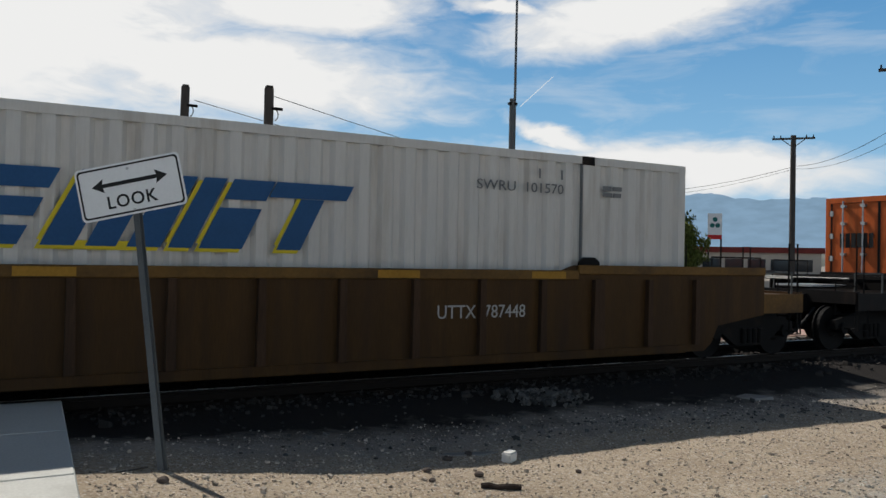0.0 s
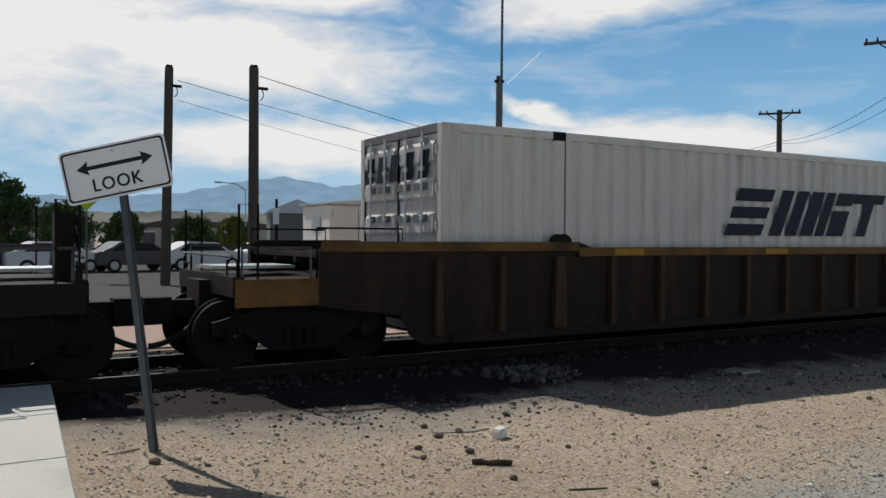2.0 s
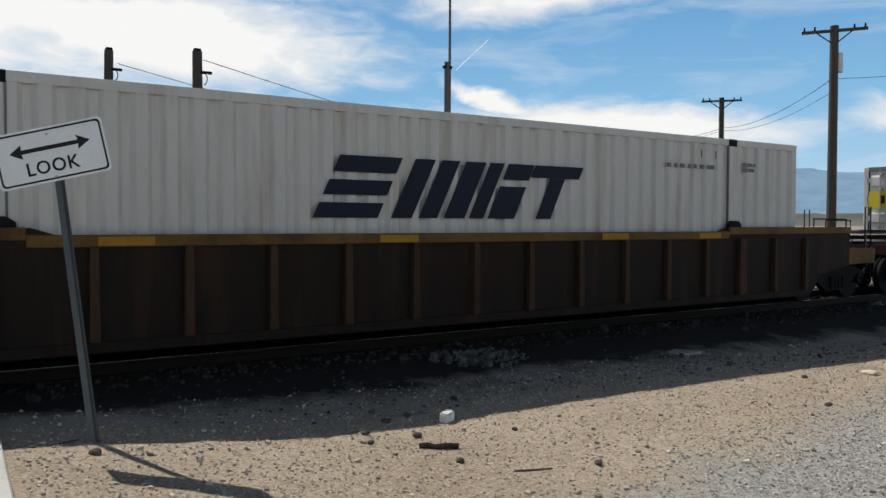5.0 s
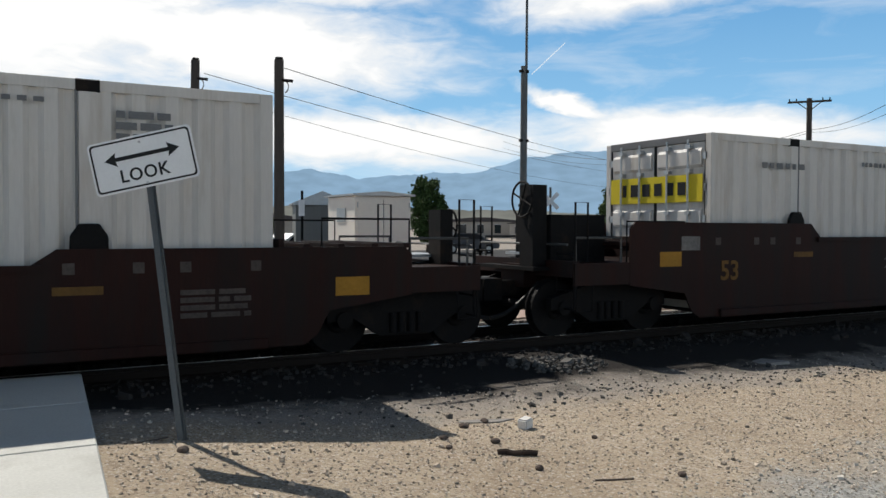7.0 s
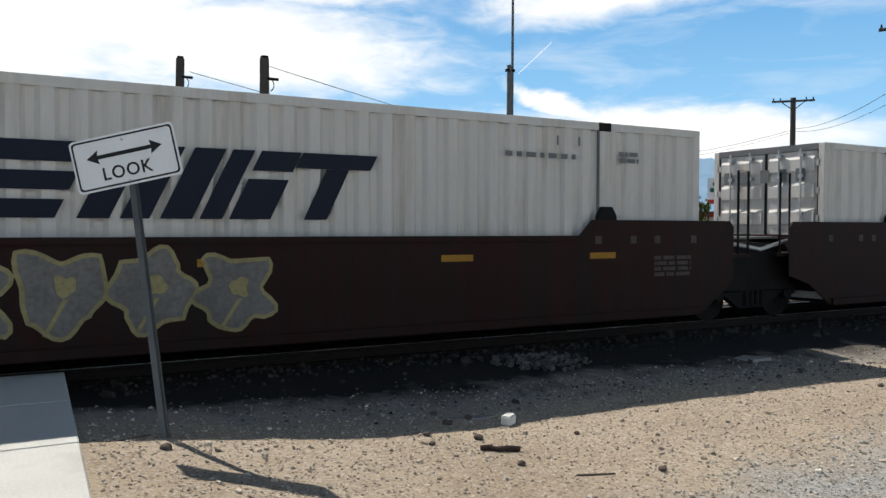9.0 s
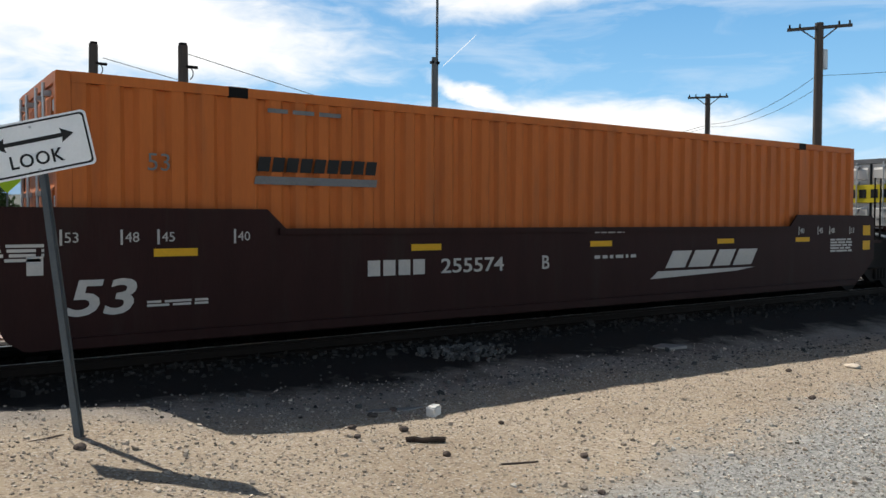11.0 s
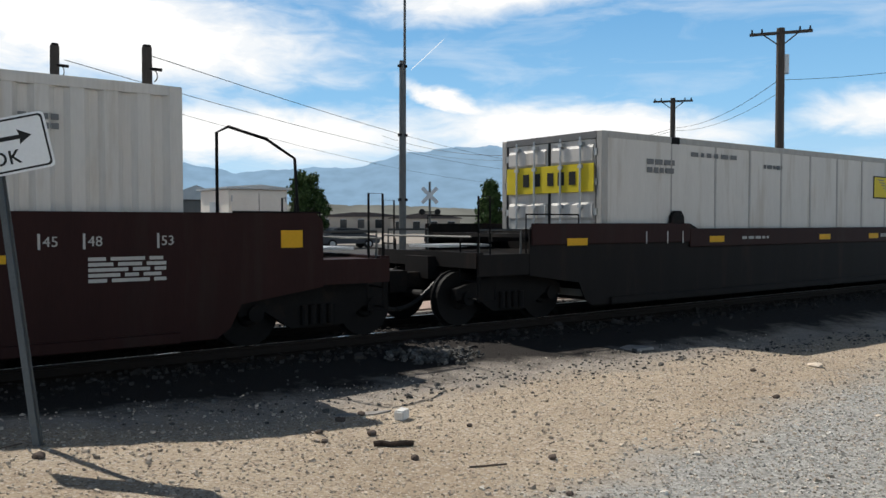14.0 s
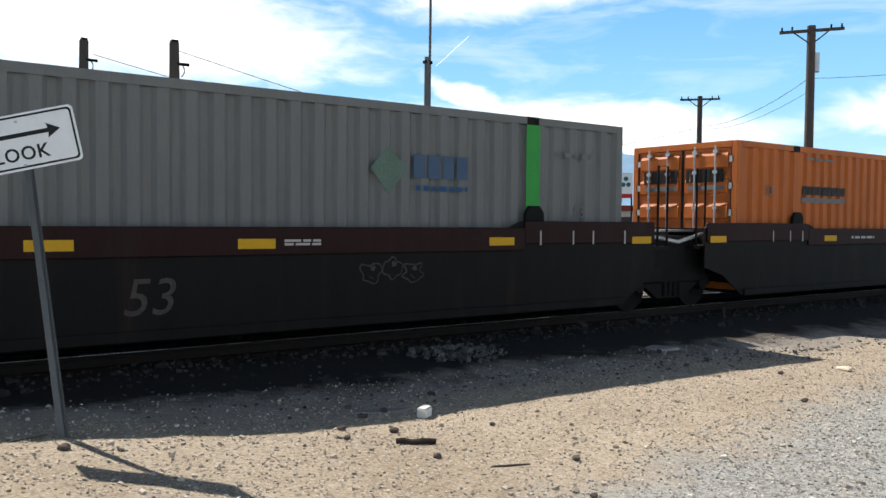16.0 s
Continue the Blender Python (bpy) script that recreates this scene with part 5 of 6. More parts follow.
lettering("word", "LOOK", 0.112, M_BLACK, board, -0.215, -0.006, -0.152, width=0.43, bold=0.012, spacing=1.1)
for z in (0.165, -0.19):
    part("bolt", tb((0, -0.012, z), (0, 0.03, z), 0.011, seg=8), M_GALV, board)

# ================= poles and wires =================


def at(az, d):
    return d * math.sin(radians(az)), d * math.cos(radians(az))


def wood_pole(az, d, top, r, label, arm=0.0, arm_turn=0.0, lean=0.0):
    x, y = at(az, d)
    p = empty("utility_pole", label, "utility pole", "utility poles", pose(x, y, -0.3, 0, lean, 0))
    part("pole", tb((0, 0, 0), (0, 0, top + 0.3), r * 1.2, r, 14), M_POLE, p)
    if arm:
        q = pose(0, 0, 0, 0, 0, arm_turn)
        for nm, bm in (("crossarm", bx(-arm / 2, arm / 2, -0.16, -0.06, top + 0.02, top + 0.14)),
                       ("brace", tube(tb((-arm * 0.28, -0.1, top + 0.05), (0, -0.1, top - 0.5), 0.03, seg=6), (arm * 0.28, -0.1, top + 0.05), (0, -0.1, top - 0.5), 0.03, seg=6))):
            ob = part(nm, bm, M_POLE, p)
            ob.matrix_local = q
        for a in (-0.46, -0.3, 0.3, 0.46):
            bm = tb((a * arm, -0.11, top + 0.14), (a * arm, -0.11, top + 0.30), 0.045, 0.03, 8)
            ob = part("insulator", bm, M_DARK, p)
            ob.matrix_local = q
    return p


p1 = wood_pole(11.7, 30.5, 7.75, 0.15, "short dark wooden pole with side brackets", lean=0.9)
p2 = wood_pole(17.43, 26.7, 7.15, 0.15, "short dark wooden pole with wire loops")
for p, top in ((p1, 7.75), (p2, 7.15)):
    part("bracket", tb((0, -0.1, top - 0.35), (0.42, -0.1, top - 0.35), 0.05, seg=8), M_DARK, p)
    bm = pipe(bmesh.new(), [(0.12 + 0.16 * math.cos(-1.2 + k * 0.22), -0.1, top - 0.55 + 0.2 * math.sin(-1.2 + k * 0.22)) for k in range(13)], 0.018, 5)
    part("wire_loop", bm, M_DARK, p)
    part("cap", bx(-0.1, 0.1, -0.1, 0.1, top + 0.3, top + 0.38), M_DARK, p)
upole = wood_pole(53.0, 56, 10.0, 0.16, "tall wooden utility pole with one crossarm", 2.5, -50)
upole2 = wood_pole(59.7, 38, 10.1, 0.17, "tall wooden utility pole with crossarm and transformer", 2.5, -58)
part("transformer", tb((0.3, 0, 8.5), (0.3, 0, 9.3), 0.2, seg=14), M_GALV, upole2)
part("bracket", bx(0.05, 0.3, -0.04, 0.04, 8.8, 9.0), M_DARK, upole2)
x, y = at(34.4, 38)
mast = empty("steel_mast", "slim grey steel mast with a thick lower sleeve", "mast", "", pose(x, y, -0.2))
part("sleeve", tb((0, 0, 0), (0.02, 0, 9.5), 0.15, 0.12, 14), M_POST, mast)
part("shaft", tb((0.14, 0, 0), (0.2, 0, 15.0), 0.075, 0.055, 12), M_POST, mast)
bm = bmesh.new()
for z in (3.0, 6.0, 9.2):
    box(bm, -0.16, 0.26, -0.1, 0.1, z, z + 0.12)
part("clamps", bm, M_DARK, mast)


def wire(a, b, sag, r=0.016):
    a, b = Vector(a), Vector(b)
    r *= 0.65
    bm = pipe(bmesh.new(), [a.lerp(b, k / 20) - Vector((0, 0, 4 * sag * (k / 20) * (1 - k / 20))) for k in range(21)], r, 5)
    tagged(part("overhead_wire", bm, M_BLACK), "thin dark overhead wire strung between poles", "wire", "overhead wires")


def spot(az, d, z):
    return (*at(az, d), z)


wire(spot(12.5, 30.5, 7.3), spot(46, 110, 8.6), 1.2, 0.02)
wire(spot(12.5, 30.5, 6.6), spot(46, 110, 7.4), 1.6, 0.014)
wire(spot(17.8, 26.7, 6.9), spot(46, 110, 9.6), 1.0, 0.02)
wire(spot(53.0, 56, 8.05), spot(59.6, 38, 7.9), 0.5, 0.02)
wire(spot(53.0, 56, 7.9), spot(59.6, 38, 7.35), 0.5, 0.016)
wire(spot(53.0, 56, 8.0), spot(33, 75, 9.8), 1.8, 0.026)
wire(spot(53.0, 56, 7.85), spot(33, 75, 9.2), 1.8, 0.018)
wire(spot(59.8, 38, 7.9), spot(80, 40, 9.6), 0.6, 0.016)

# ================= trees =================


def tree(name, az, d, height, width, mat, label, seed, pointed=False):
    rng = random.Random(seed)
    x, y = at(az, d)
    t = empty(name, label, "tree", "trees beyond the track", pose(x, y, -0.05))
    bm = tb((0, 0, 0), (0.1, 0, height * 0.35), 0.035 * height, 0.022 * height, 9)
    tips = []
    for k in range(9):
        a = k * 2.4
        h0 = height * rng.uniform(0.2, 0.38)
        tip = Vector((width * 0.33 * math.cos(a), width * 0.33 * math.sin(a), height * rng.uniform(0.5, 0.8)))
        tube(bm, (0.06, 0, h0), tip, 0.013 * height, 0.004 * height, 6)
        tips.append(tip)
    part("trunk", bm, M_BARK, t)
    verts, faces = [], []
    clumps = []
    for k in range(100):
        a, u = rng.uniform(0, 6.28), rng.uniform(0.16, 1.0)
        prof = (math.sin(math.pi * min(1, u * 0.93)) ** 0.7) if not pointed else (1.15 - u) * 1.0
        rr = width * 0.5 * prof * math.sqrt(rng.uniform(0.05, 1)) * rng.uniform(0.75, 1.1)
        clumps.append((Vector((rr * math.cos(a), rr * math.sin(a), height * u * rng.uniform(0.94, 1.03))), width * rng.uniform(0.09, 0.17)))
    for c, r in clumps:
        for k in range(75):
            dv = Vector((rng.gauss(0, 1), rng.gauss(0, 1), rng.gauss(0, 0.9)))
            p = c + dv.normalized() * r * rng.uniform(0.3, 1.1)
            s = rng.uniform(0.06, 0.13) * (d / 60)
            q = Euler((rng.uniform(0, 6.28), rng.uniform(0, 6.28), rng.uniform(0, 6.28))).to_matrix()
            k0 = len(verts)
            for cx, cy in ((-1.4, 0), (0, -0.7), (1.4, 0), (0, 0.7)):
                verts.append(tuple(p + q @ Vector((cx * s, cy * s, 0))))
            faces.append((k0, k0 + 1, k0 + 2, k0 + 3))
    me = bpy.data.meshes.new("crown")
    me.from_pydata(verts, [], faces)
    me.materials.append(mat)
    ob = new("crown", me)
    ob.parent = t
    return t


tree("tree", 27.8, 60, 5.4, 3.2, M_LEAF, "slim dark green tree beyond the track", 1)
tree("tree", 44.6, 80, 7.2, 7.0, M_LEAF, "broad dark green tree beyond the track", 2)
tree("tree", 46.0, 72, 4.9, 4.4, M_LEAF2, "yellow-green rounded tree beyond the track", 3)
tree("tree", 40.6, 78, 5.6, 3.8, M_LEAF, "pointed dark green tree beyond the track", 4, True)
tree("tree", 2.2, 60, 5.2, 4.0, M_LEAF, "leafy green tree beyond a car park", 5)
tree("tree", -0.6, 52, 5.4, 4.4, M_LEAF, "leafy green tree beyond a car park", 6)
tree("tree", 16.2, 66, 3.0, 2.8, M_LEAF2, "low yellow-green bush beside a pole", 7)
tree("tree", 9.2, 62, 3.2, 3.0, M_LEAF, "low green bush beyond a car park", 8)
tree("tree", 5.6, 75, 4.2, 5.0, M_LEAF, "low green bush beyond a car park", 9)
tree("tree", 13.6, 80, 3.2, 4.0, M_LEAF, "low green bush beyond a car park", 10)

# ================= beyond the track =================
signal_house = empty("signal_house", "white metal railway signal house with double doors and pale roof", "signal house", "", pose(6.66, 16.0, 0.015))
bm = bx(0.0, 1.32, 0.0, 1.58, 0.12, 2.46)
bmesh.ops.bevel(bm, geom=bm.edges[:], offset=0.015, segments=1, affect="EDGES")
part("cabinet", bm, M_TRUCK, signal_house)
part("plinth", bx(-0.04, 1.36, -0.04, 1.62, -0.05, 0.12), M_PINK, signal_house, "concrete plinth")
part("roof", prism(bmesh.new(), [(-0.07, 2.46), (1.39, 2.46), (1.39, 2.5), (0.66, 2.56), (-0.07, 2.5)], -0.09, 1.67), M_GALV, signal_house, "pale overhanging metal roof")
for a in (0.05, 0.67):
    leaf = part("door", bx(a, a + 0.6, -0.025, -0.001, 0.2, 2.38), M_TRUCK, signal_house)
    edge = a + 0.56 if a < 0.5 else a + 0.04
    part("handle", bx(edge - 0.015, edge + 0.015, -0.055, -0.026, 1.2, 1.4), M_DARK, leaf, "dark door handle")
    for z in (0.4, 1.3, 2.2):
        h = a if a < 0.5 else a + 0.6
        part("hinge", tb((h, -0.035, z), (h, -0.035, z + 0.12), 0.014, seg=8), M_GALV, leaf)
part("door_gap", bx(0.652, 0.668, -0.006, -0.001, 0.2, 2.38), M_BLACK, signal_house)
part("stencil", bx(0.34, 0.58, -0.029, -0.026, 1.42, 1.47), M_GREYTXT, signal_house)
part("vent", bx(-0.02, -0.001, 0.5, 1.0, 1.9, 2.2), M_GALV, signal_house, "louvred side vent")

x, y = at(20.4, 44)
shed = empty("shed", "grey flat-fronted shed with a pale metal roof beside a signal house", "shed", "", pose(x, y, 0, 0, 0, -15))
part("wall", bx(-1.4, 1.4, 0, 3, 0, 3.0), M_GREY, shed)
bm = prism(bmesh.new(), [(-1.6, 3.0), (1.6, 3.0), (1.6, 3.1), (0, 3.75), (-1.6, 3.1)], -0.2, 3.2)
part("roof", bm, M_GALV, shed)


def parked_car(az, d, mat, label, turn):
    x, y = at(az, d)
    c = empty("car", label, "car", "parked cars beyond the track", pose(x, y, 0, 0, 0, turn))
    o = [(-2.2, 0.35), (2.2, 0.35), (2.25, 0.7), (1.95, 0.88), (1.15, 0.98), (0.55, 1.44), (-1.0, 1.48), (-1.75, 1.02), (-2.2, 0.95)]
    bm = prism(bmesh.new(), o, -0.88, 0.88)
    bmesh.ops.bevel(bm, geom=bm.edges[:], offset=0.06, segments=2, affect="EDGES")
    part("body", bm, mat, c)
    for s in (-1, 1):
        g = [(-1.5, 1.02), (1.0, 1.02), (0.5, 1.38), (-0.95, 1.40)]
        part("window", prism(bmesh.new(), g, min(s * 0.86, s * 0.892), max(s * 0.86, s * 0.892)), M_GLASS, c)
        for xx in (-1.35, 1.35):
            w = part("wheel", tb((xx, s * 0.7, 0.33), (xx, s * 0.9, 0.33), 0.33, seg=18), M_BLACK, c)
            part("rim", tb((xx, s * 0.89, 0.33), (xx, s * 0.905, 0.33), 0.2, seg=12), M_GALV, w)
    return c


for az, d, mat, label, turn in ((1.0, 42, M_CARDARK, "parked dark car beyond the track", 15), (5.0, 42, M_CARWHITE, "parked white car beyond the track", 10), (9.8, 43, M_CARDARK, "parked dark car beyond the track", 14),
                                (14.0, 44, M_CARWHITE, "parked white car beyond the track", 8), (18.8, 47, M_CARWHITE, "parked white car beyond the track", 20), (37.5, 62, M_CARDARK, "parked dark car beyond the track", 30),
                                (40.0, 64, M_CARWHITE, "parked white car beyond the track", 25), (42.5, 66, M_CARDARK, "parked dark car beyond the track", 20), (30.5, 58, M_CARDARK, "parked dark car beyond the track", -10)):
    parked_car(az, d, mat, label, turn)


def house(az, d, w, h, roof, label, turn=0.0, mat=None):
    x, y = at(az, d)
    b = empty("house", label, "house", "low buildings beyond the track", pose(x, y, 0, 0, 0, -az + turn))
    part("wall", bx(-w / 2, w / 2, 0, 8, 0, h), mat or M_WALL, b)
    bm = prism(bmesh.new(), [(-w / 2 - 0.4, h), (w / 2 + 0.4, h), (w / 2 + 0.4, h + 0.12), (w * 0.1, h + roof), (-w * 0.1, h + roof), (-w / 2 - 0.4, h + 0.12)], -0.4, 8.4)
    part("roof", bm, M_ROOF, b)
    for k in range(max(2, int(w / 3))):
        a = -w / 2 + (k + 0.5) * w / max(2, int(w / 3))
        win = part("window", bx(a - 0.6, a + 0.6, -0.03, 0.02, 0.9, h - 0.5), M_GLASS, b)
        part("frame", bx(a - 0.68, a + 0.68, -0.05, -0.031, h - 0.5, h - 0.42), M_SIGN, win)
    return b


house(13.0, 92, 11, 2.6, 1.0, "low dark-roofed house behind parked cars", 4)
house(4.4, 84, 8, 2.6, 1.7, "small gabled house behind trees", -6)
house(31.5, 150, 16, 3.0, 0.8, "low pale building in the distance", 3)
house(16.4, 110, 12, 2.8, 0.9, "low dark-roofed house behind a bush", -3)
house(36.0, 140, 12, 2.6, 0.9, "low pale building in the distance", -3)
x, y = at(50.2, 125)
shop = empty("shop_building", "long low pale shop building with a red roof band", "building", "low buildings beyond the track", pose(x, y, 0, 0, 0, -48))
part("wall", bx(-10, 10, 0, 10, 0, 3.4), M_WALL, shop)
part("roof", bx(-10.4, 10.4, -0.6, 10.4, 3.4, 4.2), M_REDROOF, shop, "dark red roof band")
for k in range(6):
    part("window", bx(-9 + k * 3.1, -6.6 + k * 3.1, -0.04, 0.02, 0.8, 2.5), M_GLASS, shop)
x, y = at(48.25, 100)
store = empty("pylon_sign", "tall white pylon sign with a red foot band on two posts", "sign", "", pose(x, y, 0, 0, 0, -44))
part("panel", bx(-0.78, 0.78, -0.2, 0.2, 5.1, 7.6), M_SIGN, store)
part("band", bx(-0.78, 0.78, -0.22, 0.2, 4.6, 5.1), M_RED, store)
for a, b in ((0, 6.9), (-0.3, 6.2), (0.3, 6.2)):
    part("logo_disc", tb((a, -0.23, b), (a, -0.2, b), 0.27, seg=16), M_TEAL, store)
for a in (-0.7, 0.7):
    part("post", bx(a - 0.09, a + 0.09, -0.1, 0.1, 0, 7.6), M_DARK, store)
x, y = at(36.35, 42)
xb = empty("crossbuck", "white railway crossbuck on a steel post with signal lamps", "railway sign", "", pose(x, y, 0, 0, 0, -36))
part("post", tb((0, 0, 0), (0, 0, 3.9), 0.06, seg=10), M_POST, xb)
for a in (45, -45):
    bm = bx(-0.55, 0.55, -0.09 - 0.01 * (a > 0), -0.08 - 0.01 * (a > 0), -0.1, 0.1)
    ob = part("board", bm, M_SIGN, xb)
    ob.matrix_local = pose(0, 0, 3.2, 0, a, 0)
for a in (-0.4, 0.4):
    part("lamp", tb((a, -0.2, 2.35), (a, -0.05, 2.35), 0.15, 0.17, 14), M_BLACK, xb)
part("lamp_arm", bx(-0.4, 0.4, -0.05, 0.05, 2.32, 2.38), M_DARK, xb)
x, y = at(6.9, 34)
ws = empty("warning_sign", "yellow-green diamond warning sign on a thin post", "road sign", "", pose(x, y, 0, 0, 0, -8))
part("post", tb((0, 0, 0), (0, 0, 3.6), 0.035, seg=8), M_POST, ws)
ob = part("board", bx(-0.42, 0.42, -0.05, -0.045, -0.42, 0.42), M_LIME, ws)
ob.matrix_local = pose(0, 0, 3.3, 0, 45, 0)
x, y = at(19.0, 36)
ps = empty("sign_post", "short dark sign post with a narrow white plate", "road sign", "", pose(x, y, 0))
part("post", tb((0, 0, 0), (0, 0, 3.4), 0.06, seg=8), M_DARK, ps)
part("plate", bx(-0.18, 0.08, -0.1, -0.07, 2.3, 3.0), M_SIGN, ps)
x, y = at(16.0, 70)
lamp = empty("street_lamp", "slim street lamp with a curved arm", "street lamp", "", pose(x, y, 0))
part("pole", tb((1.2, 0, 0), (1.2, 0, 5.6), 0.07, 0.05, 8), M_GALV, lamp)
part("arm", tube(tb((1.2, 0, 5.6), (0.4, 0, 6.1), 0.04, seg=6), (0.4, 0, 6.1), (-0.8, 0, 6.2), 0.04, seg=6), M_GALV, lamp)
part("head", bx(-1.4, -0.8, -0.12, 0.12, 6.12, 6.26), M_GALV, lamp)
tagged(part("pavement", bx(-60, 60, 13.4, 17.0, -0.1, 0.015), M_PINK), "pinkish concrete strip beyond the track", "pavement", kind="structure")
tagged(part("car_park", bx(-70, 90, 24.0, 58.0, -0.1, 0.012), M_ASPHALT), "grey asphalt car park beyond the road", "car park", kind="structure")
road = tagged(part("road", bx(-150, 220, 17.0, 24.0, -0.1, 0.02), M_ASPHALT), "grey asphalt road beyond the track", "road", kind="structure")

# ================= distance and sky =================


# distance haze is put into the colour: far things glow in it, unlit
def haze_glow_material(name, color, strength, var):
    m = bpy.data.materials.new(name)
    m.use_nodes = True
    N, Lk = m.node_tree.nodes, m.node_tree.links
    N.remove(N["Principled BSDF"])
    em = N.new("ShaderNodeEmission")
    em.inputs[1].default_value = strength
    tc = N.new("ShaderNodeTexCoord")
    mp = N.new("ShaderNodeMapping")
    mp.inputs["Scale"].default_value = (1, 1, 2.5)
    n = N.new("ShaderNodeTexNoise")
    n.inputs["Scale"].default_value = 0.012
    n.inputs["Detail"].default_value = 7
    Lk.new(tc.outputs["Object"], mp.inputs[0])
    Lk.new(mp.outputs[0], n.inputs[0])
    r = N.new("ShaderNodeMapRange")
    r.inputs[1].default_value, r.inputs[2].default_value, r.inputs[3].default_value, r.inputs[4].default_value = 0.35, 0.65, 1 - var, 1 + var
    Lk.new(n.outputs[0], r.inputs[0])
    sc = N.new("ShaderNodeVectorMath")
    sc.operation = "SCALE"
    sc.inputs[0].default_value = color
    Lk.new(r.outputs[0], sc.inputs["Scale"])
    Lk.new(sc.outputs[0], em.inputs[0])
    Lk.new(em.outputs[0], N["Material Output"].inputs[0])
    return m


def ridge(name, d, profile, az0, az1, mat, label, rough, seed):
    """A range of hills: profile(az) gives the skyline in degrees."""
    bm = bmesh.new()
    rows = []
    n = int((az1 - az0) * 4)
    for k in range(n + 1):
        az = az0 + (az1 - az0) * k / n
        e = profile(az) + rough * (noise.noise(Vector((az * 0.9, seed, 0))) + 0.5 * noise.noise(Vector((az * 2.7, seed, 3))))
        h = d * math.tan(radians(max(0.1, e)))
        col = []
        for u, back in ((0.0, 0.0), (0.35, 0.04), (0.7, 0.09), (1.0, 0.13)):
            dd = d * (1 + back)
            x, y = at(az + 0.4 * noise.noise(Vector((az, u * 3, seed))), dd)
            col.append(bm.verts.new((x, y, -5 + (h * (1 + back) + 5) * u)))
        rows.append(col)
    for a, b in zip(rows, rows[1:]):
        for j in range(3):
            bm.faces.new((a[j], b[j], b[j + 1], a[j + 1]))
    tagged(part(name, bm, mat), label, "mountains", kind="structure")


def skyline(az):
    pts = [(-60, 3.2), (-10, 2.6), (8, 2.5), (13, 2.9), (17, 3.8), (19.6, 4.1), (23, 3.5), (28, 3.9), (31, 3.9), (34.5, 4.9), (38, 5.35), (41.2, 5.45), (44, 4.5), (47.8, 4.7), (51, 4.2), (54.3, 4.4), (58, 3.6), (65, 3.0), (110, 3.0)]
    return float(np.interp(az, [p[0] for p in pts], [p[1] for p in pts]))


# both ranges glow in their haze colour instead of taking sunlight
ridge("backdrop", 3000, skyline, -60, 110, haze_glow_material("hazy_blue_mountains", (0.27, 0.42, 0.58), 1.0, 0.08), "hazy blue mountain range on the horizon", 0.14, 2.0)
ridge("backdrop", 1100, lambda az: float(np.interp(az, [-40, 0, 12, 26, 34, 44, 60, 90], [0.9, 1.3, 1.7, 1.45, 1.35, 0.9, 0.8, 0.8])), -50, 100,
      haze_glow_material("hazy_olive_foothills", (0.20, 0.205, 0.185), 1.0, 0.22), "low hazy olive foothills before the mountains", 0.12, 7.0)


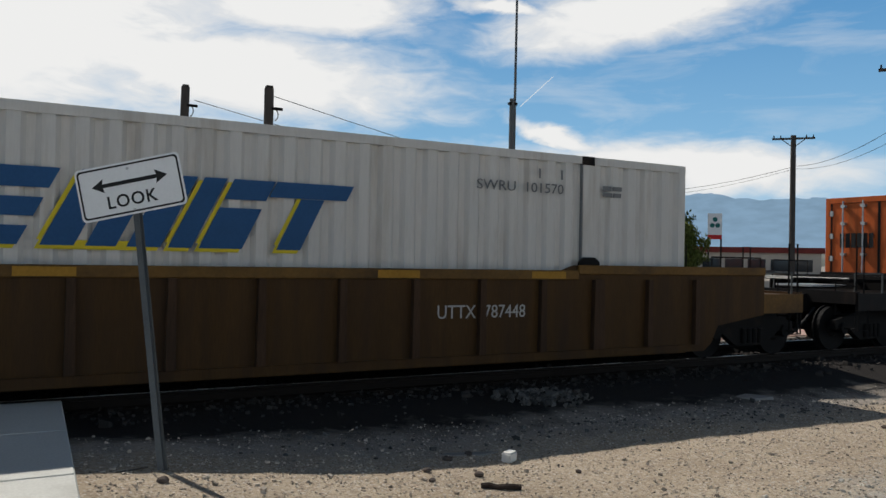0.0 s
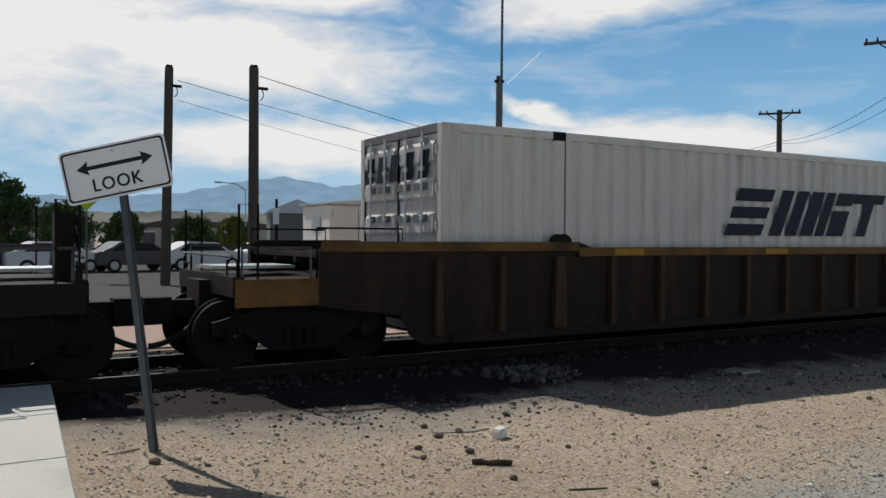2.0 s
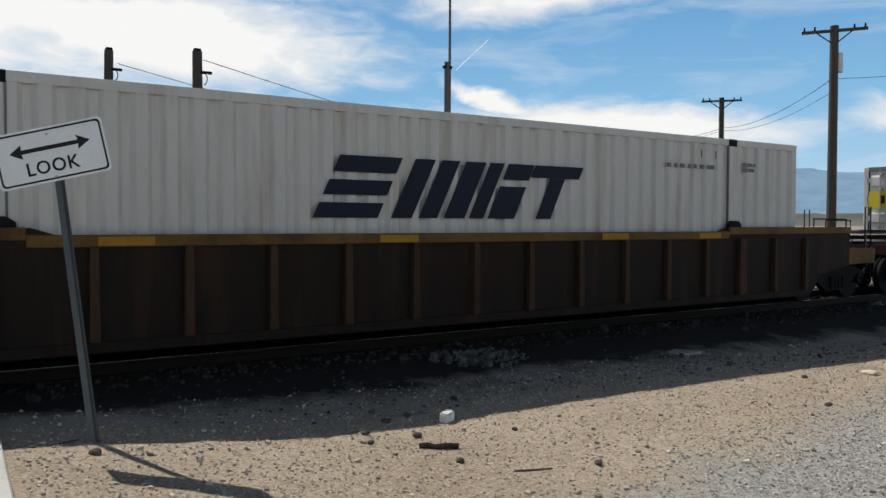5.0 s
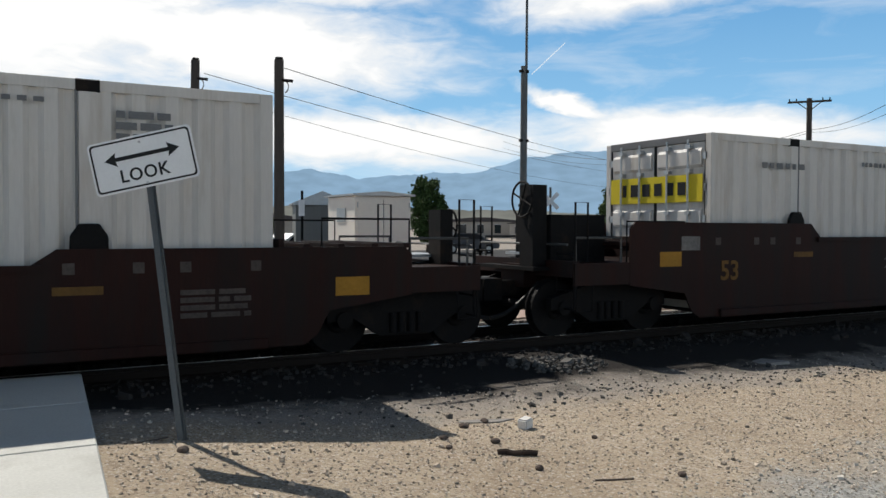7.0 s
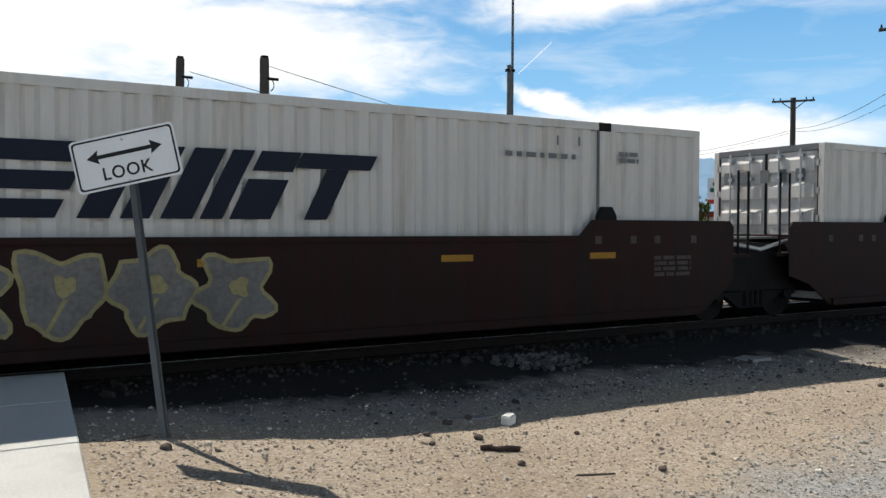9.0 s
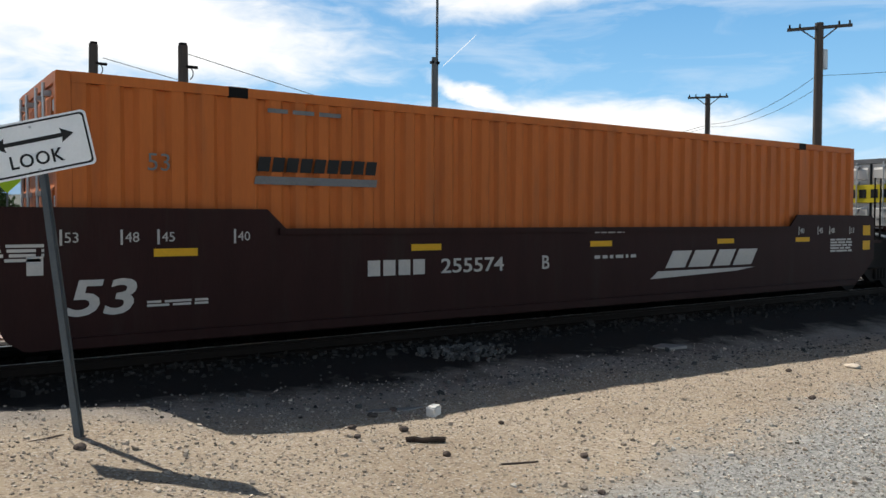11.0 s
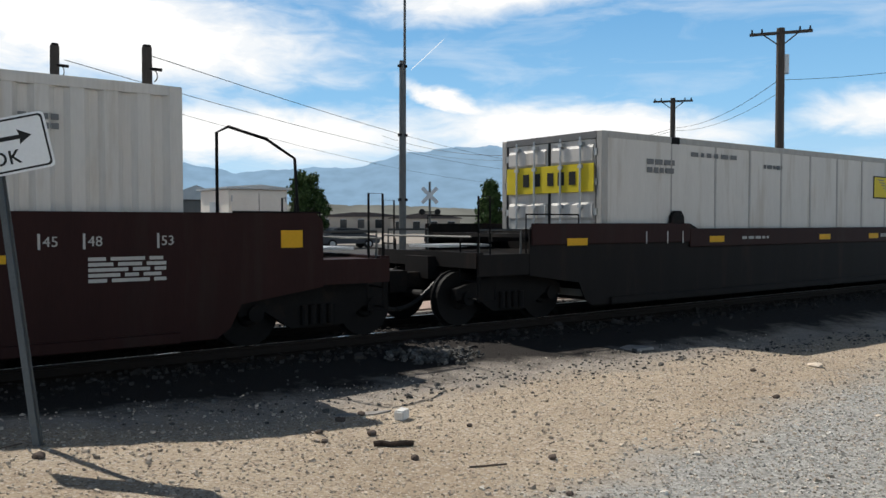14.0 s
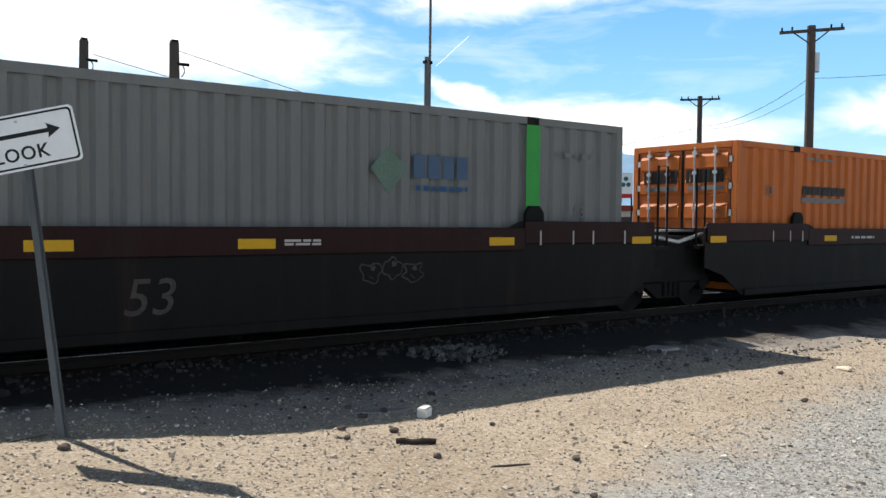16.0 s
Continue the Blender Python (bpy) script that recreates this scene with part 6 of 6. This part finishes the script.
def cloud_material():
    """White clouds on a clear ground; the texture's u is the bearing and v the height, both in degrees."""
    m = bpy.data.materials.new("cloud")
    m.use_nodes = True
    N, Lk = m.node_tree.nodes, m.node_tree.links
    N.remove(N["Principled BSDF"])
    uv = N.new("ShaderNodeUVMap")
    uv.uv_map = "bearing"

    def noise_of(scale, detail, stretch):
        mp = N.new("ShaderNodeMapping")
        mp.inputs["Scale"].default_value = stretch
        Lk.new(uv.outputs[0], mp.inputs[0])
        n = N.new("ShaderNodeTexNoise")
        n.inputs["Scale"].default_value, n.inputs["Detail"].default_value, n.inputs["Roughness"].default_value = scale, detail, 0.58
        n.inputs["Distortion"].default_value = 0.6
        Lk.new(mp.outputs[0], n.inputs[0])
        return n

    def op(kind, a, b, c=None):
        x = N.new("ShaderNodeMath")
        x.operation = kind
        for k, v in enumerate((a, b, c)):
            if v is None:
                continue
            if isinstance(v, (int, float)):
                x.inputs[k].default_value = v
            else:
                Lk.new(v, x.inputs[k])
        return x.outputs[0]

    sep = N.new("ShaderNodeSeparateXYZ")
    Lk.new(uv.outputs[0], sep.inputs[0])
    wob = noise_of(0.16, 5, (1, 2.2, 1))
    ws = N.new("ShaderNodeSeparateColor")
    Lk.new(wob.outputs["Color"], ws.inputs[0])
    u = op("MULTIPLY_ADD", op("SUBTRACT", ws.outputs[0], 0.5), 4.5, sep.outputs[0])
    v = op("MULTIPLY_ADD", op("SUBTRACT", ws.outputs[1], 0.5), 2.2, sep.outputs[1])
    total = None
    # bearing, height, half width, half height, slope
    for az, el, ra, re, slope in ((-2, 15.0, 24, 10.0, 0.0), (15, 12.5, 16, 3.6, -0.08), (20, 17.0, 10, 2.6, 0.0), (42.5, 16.6, 11, 2.6, 0.14), (47, 6.4, 13, 2.0, -0.05), (37.5, 8.6, 4, 0.8, -0.3), (22, 6.2, 18, 2.2, 0.0), (70, 7, 10, 1.8, 0.0),
                                  (-60, 14, 40, 12, 0), (150, 15, 45, 10, 0), (-140, 18, 30, 9, 0), (33.5, 17.2, 4, 0.7, -0.1)):
        du = op("MULTIPLY", op("SUBTRACT", u, az), 1 / ra)
        dv = op("MULTIPLY", op("SUBTRACT", op("SUBTRACT", v, el), op("MULTIPLY", op("SUBTRACT", u, az), slope)), 1 / re)
        q = op("SUBTRACT", 1.0, op("SQRT", op("ADD", op("MULTIPLY", du, du), op("MULTIPLY", dv, dv)), 0))
        total = q if total is None else op("MAXIMUM", total, q)
    fine = noise_of(0.42, 6, (0.55, 1.6, 1))
    dens = op("MULTIPLY_ADD", op("SUBTRACT", fine.outputs[0], 0.5), 0.85, total)
    mr = N.new("ShaderNodeMapRange")
    mr.interpolation_type = "SMOOTHSTEP"
    mr.inputs[1].default_value, mr.inputs[2].default_value = -0.22, 0.55
    Lk.new(dens, mr.inputs[0])
    # thin wisps, and the bright low air that fades out upwards
    wisp = noise_of(0.22, 8, (0.4, 1.8, 1))
    wr = N.new("ShaderNodeMapRange")
    wr.inputs[1].default_value, wr.inputs[2].default_value, wr.inputs[3].default_value, wr.inputs[4].default_value = 0.5, 0.8, 0.0, 0.45
    Lk.new(wisp.outputs[0], wr.inputs[0])
    white = op("MAXIMUM", mr.outputs[0], wr.outputs[0])
    hz = N.new("ShaderNodeMapRange")
    hz.inputs[1].default_value, hz.inputs[2].default_value, hz.inputs[3].default_value, hz.inputs[4].default_value = 17.0, 35.0, 0.92, 0.0
    Lk.new(sep.outputs[1], hz.inputs[0])
    alpha = op("MAXIMUM", white, hz.outputs[0])
    air = N.new("ShaderNodeValToRGB")
    air.color_ramp.elements[0].color = (0.58, 0.81, 0.97, 1)
    air.color_ramp.elements[1].color = (0.115, 0.355, 0.70, 1)
    mid = air.color_ramp.elements.new(0.45)
    mid.color = (0.28, 0.575, 0.88, 1)
    Lk.new(op("MULTIPLY", sep.outputs[1], 1 / 18.0), air.inputs[0])
    tint = N.new("ShaderNodeMix")
    tint.data_type = "RGBA"
    Lk.new(white, tint.inputs[0])
    Lk.new(air.outputs[0], tint.inputs[6])
    tint.inputs[7].default_value = (1.01, 1.01, 1.0, 1)
    em = N.new("ShaderNodeEmission")
    Lk.new(tint.outputs[2], em.inputs[0])
    em.inputs[1].default_value = 1.08
    tr = N.new("ShaderNodeBsdfTransparent")
    mx = N.new("ShaderNodeMixShader")
    Lk.new(alpha, mx.inputs[0])
    Lk.new(tr.outputs[0], mx.inputs[1])
    Lk.new(em.outputs[0], mx.inputs[2])
    Lk.new(mx.outputs[0], N["Material Output"].inputs[0])
    return m


def build_clouds():
    R = 3900.0
    els = [-1, 2, 5, 8, 12, 16, 20, 25, 30, 36]
    azs = list(range(-180, 181, 4))
    verts = [(R * math.cos(radians(e)) * math.sin(radians(a)), R * math.cos(radians(e)) * math.cos(radians(a)), R * math.sin(radians(e))) for e in els for a in azs]
    w = len(azs)
    faces = [(j * w + i, j * w + i + 1, (j + 1) * w + i + 1, (j + 1) * w + i) for j in range(len(els) - 1) for i in range(w - 1)]
    me = bpy.data.meshes.new("sky_clouds")
    me.from_pydata(verts, [], faces)
    layer = me.uv_layers.new(name="bearing")
    for lp in me.loops:
        j, i = divmod(lp.vertex_index, w)
        layer.data[lp.index].uv = (azs[i], els[j])
    me.materials.append(cloud_material())
    tagged(new("sky_clouds", me), "blue sky with white streaky clouds round the horizon", "clouds", kind="structure")
    bm = bmesh.new()
    p = [Vector((3700 * math.cos(radians(e)) * math.sin(radians(a)), 3700 * math.cos(radians(e)) * math.cos(radians(a)), 3700 * math.sin(radians(e))))
         for a, e in ((37.35, 12.75), (37.25, 12.6), (35.0, 10.6), (35.06, 10.72))]
    bm.faces.new([bm.verts.new(q) for q in p])
    tagged(part("contrail", bm, haze_glow_material("contrail_white", (0.86, 0.92, 0.97), 1.0, 0.02)), "short white contrail in the blue sky", "contrail", kind="structure")


build_clouds()

# ================= motion =================


def motions():
    # the train's small surges about its mean speed, in metres, every half second
    surge = {0.5: 0.18, 1.5: 0.27, 2.0: 0.38, 4.5: 0.14, 12.0: 0.5, 14.0: 0.2, 10.5: 0.05, 7.0: -0.07, 11.0: 0.12, 11.5: 0.32, 12.5: -0.17, 13.5: 0.08, 14.5: 0.25, 15.0: 0.2, 15.5: 0.0}
    for thing, x, y, z in MOVING:
        walk(thing, [(k * 0.5, pose(x - SPEED * (k * 0.5 - 8.0) + surge.get(k * 0.5, 0.0), y, z)) for k in range(33)])
    # wheels roll towards -x
    step = math.degrees(SPEED / FPS / 0.425)
    for axle, x in SPINNING:
        walk(axle, [(k / FPS, pose(x, 0, 0.425, 0, -step * k, 0)) for k in range(481)])


motions()
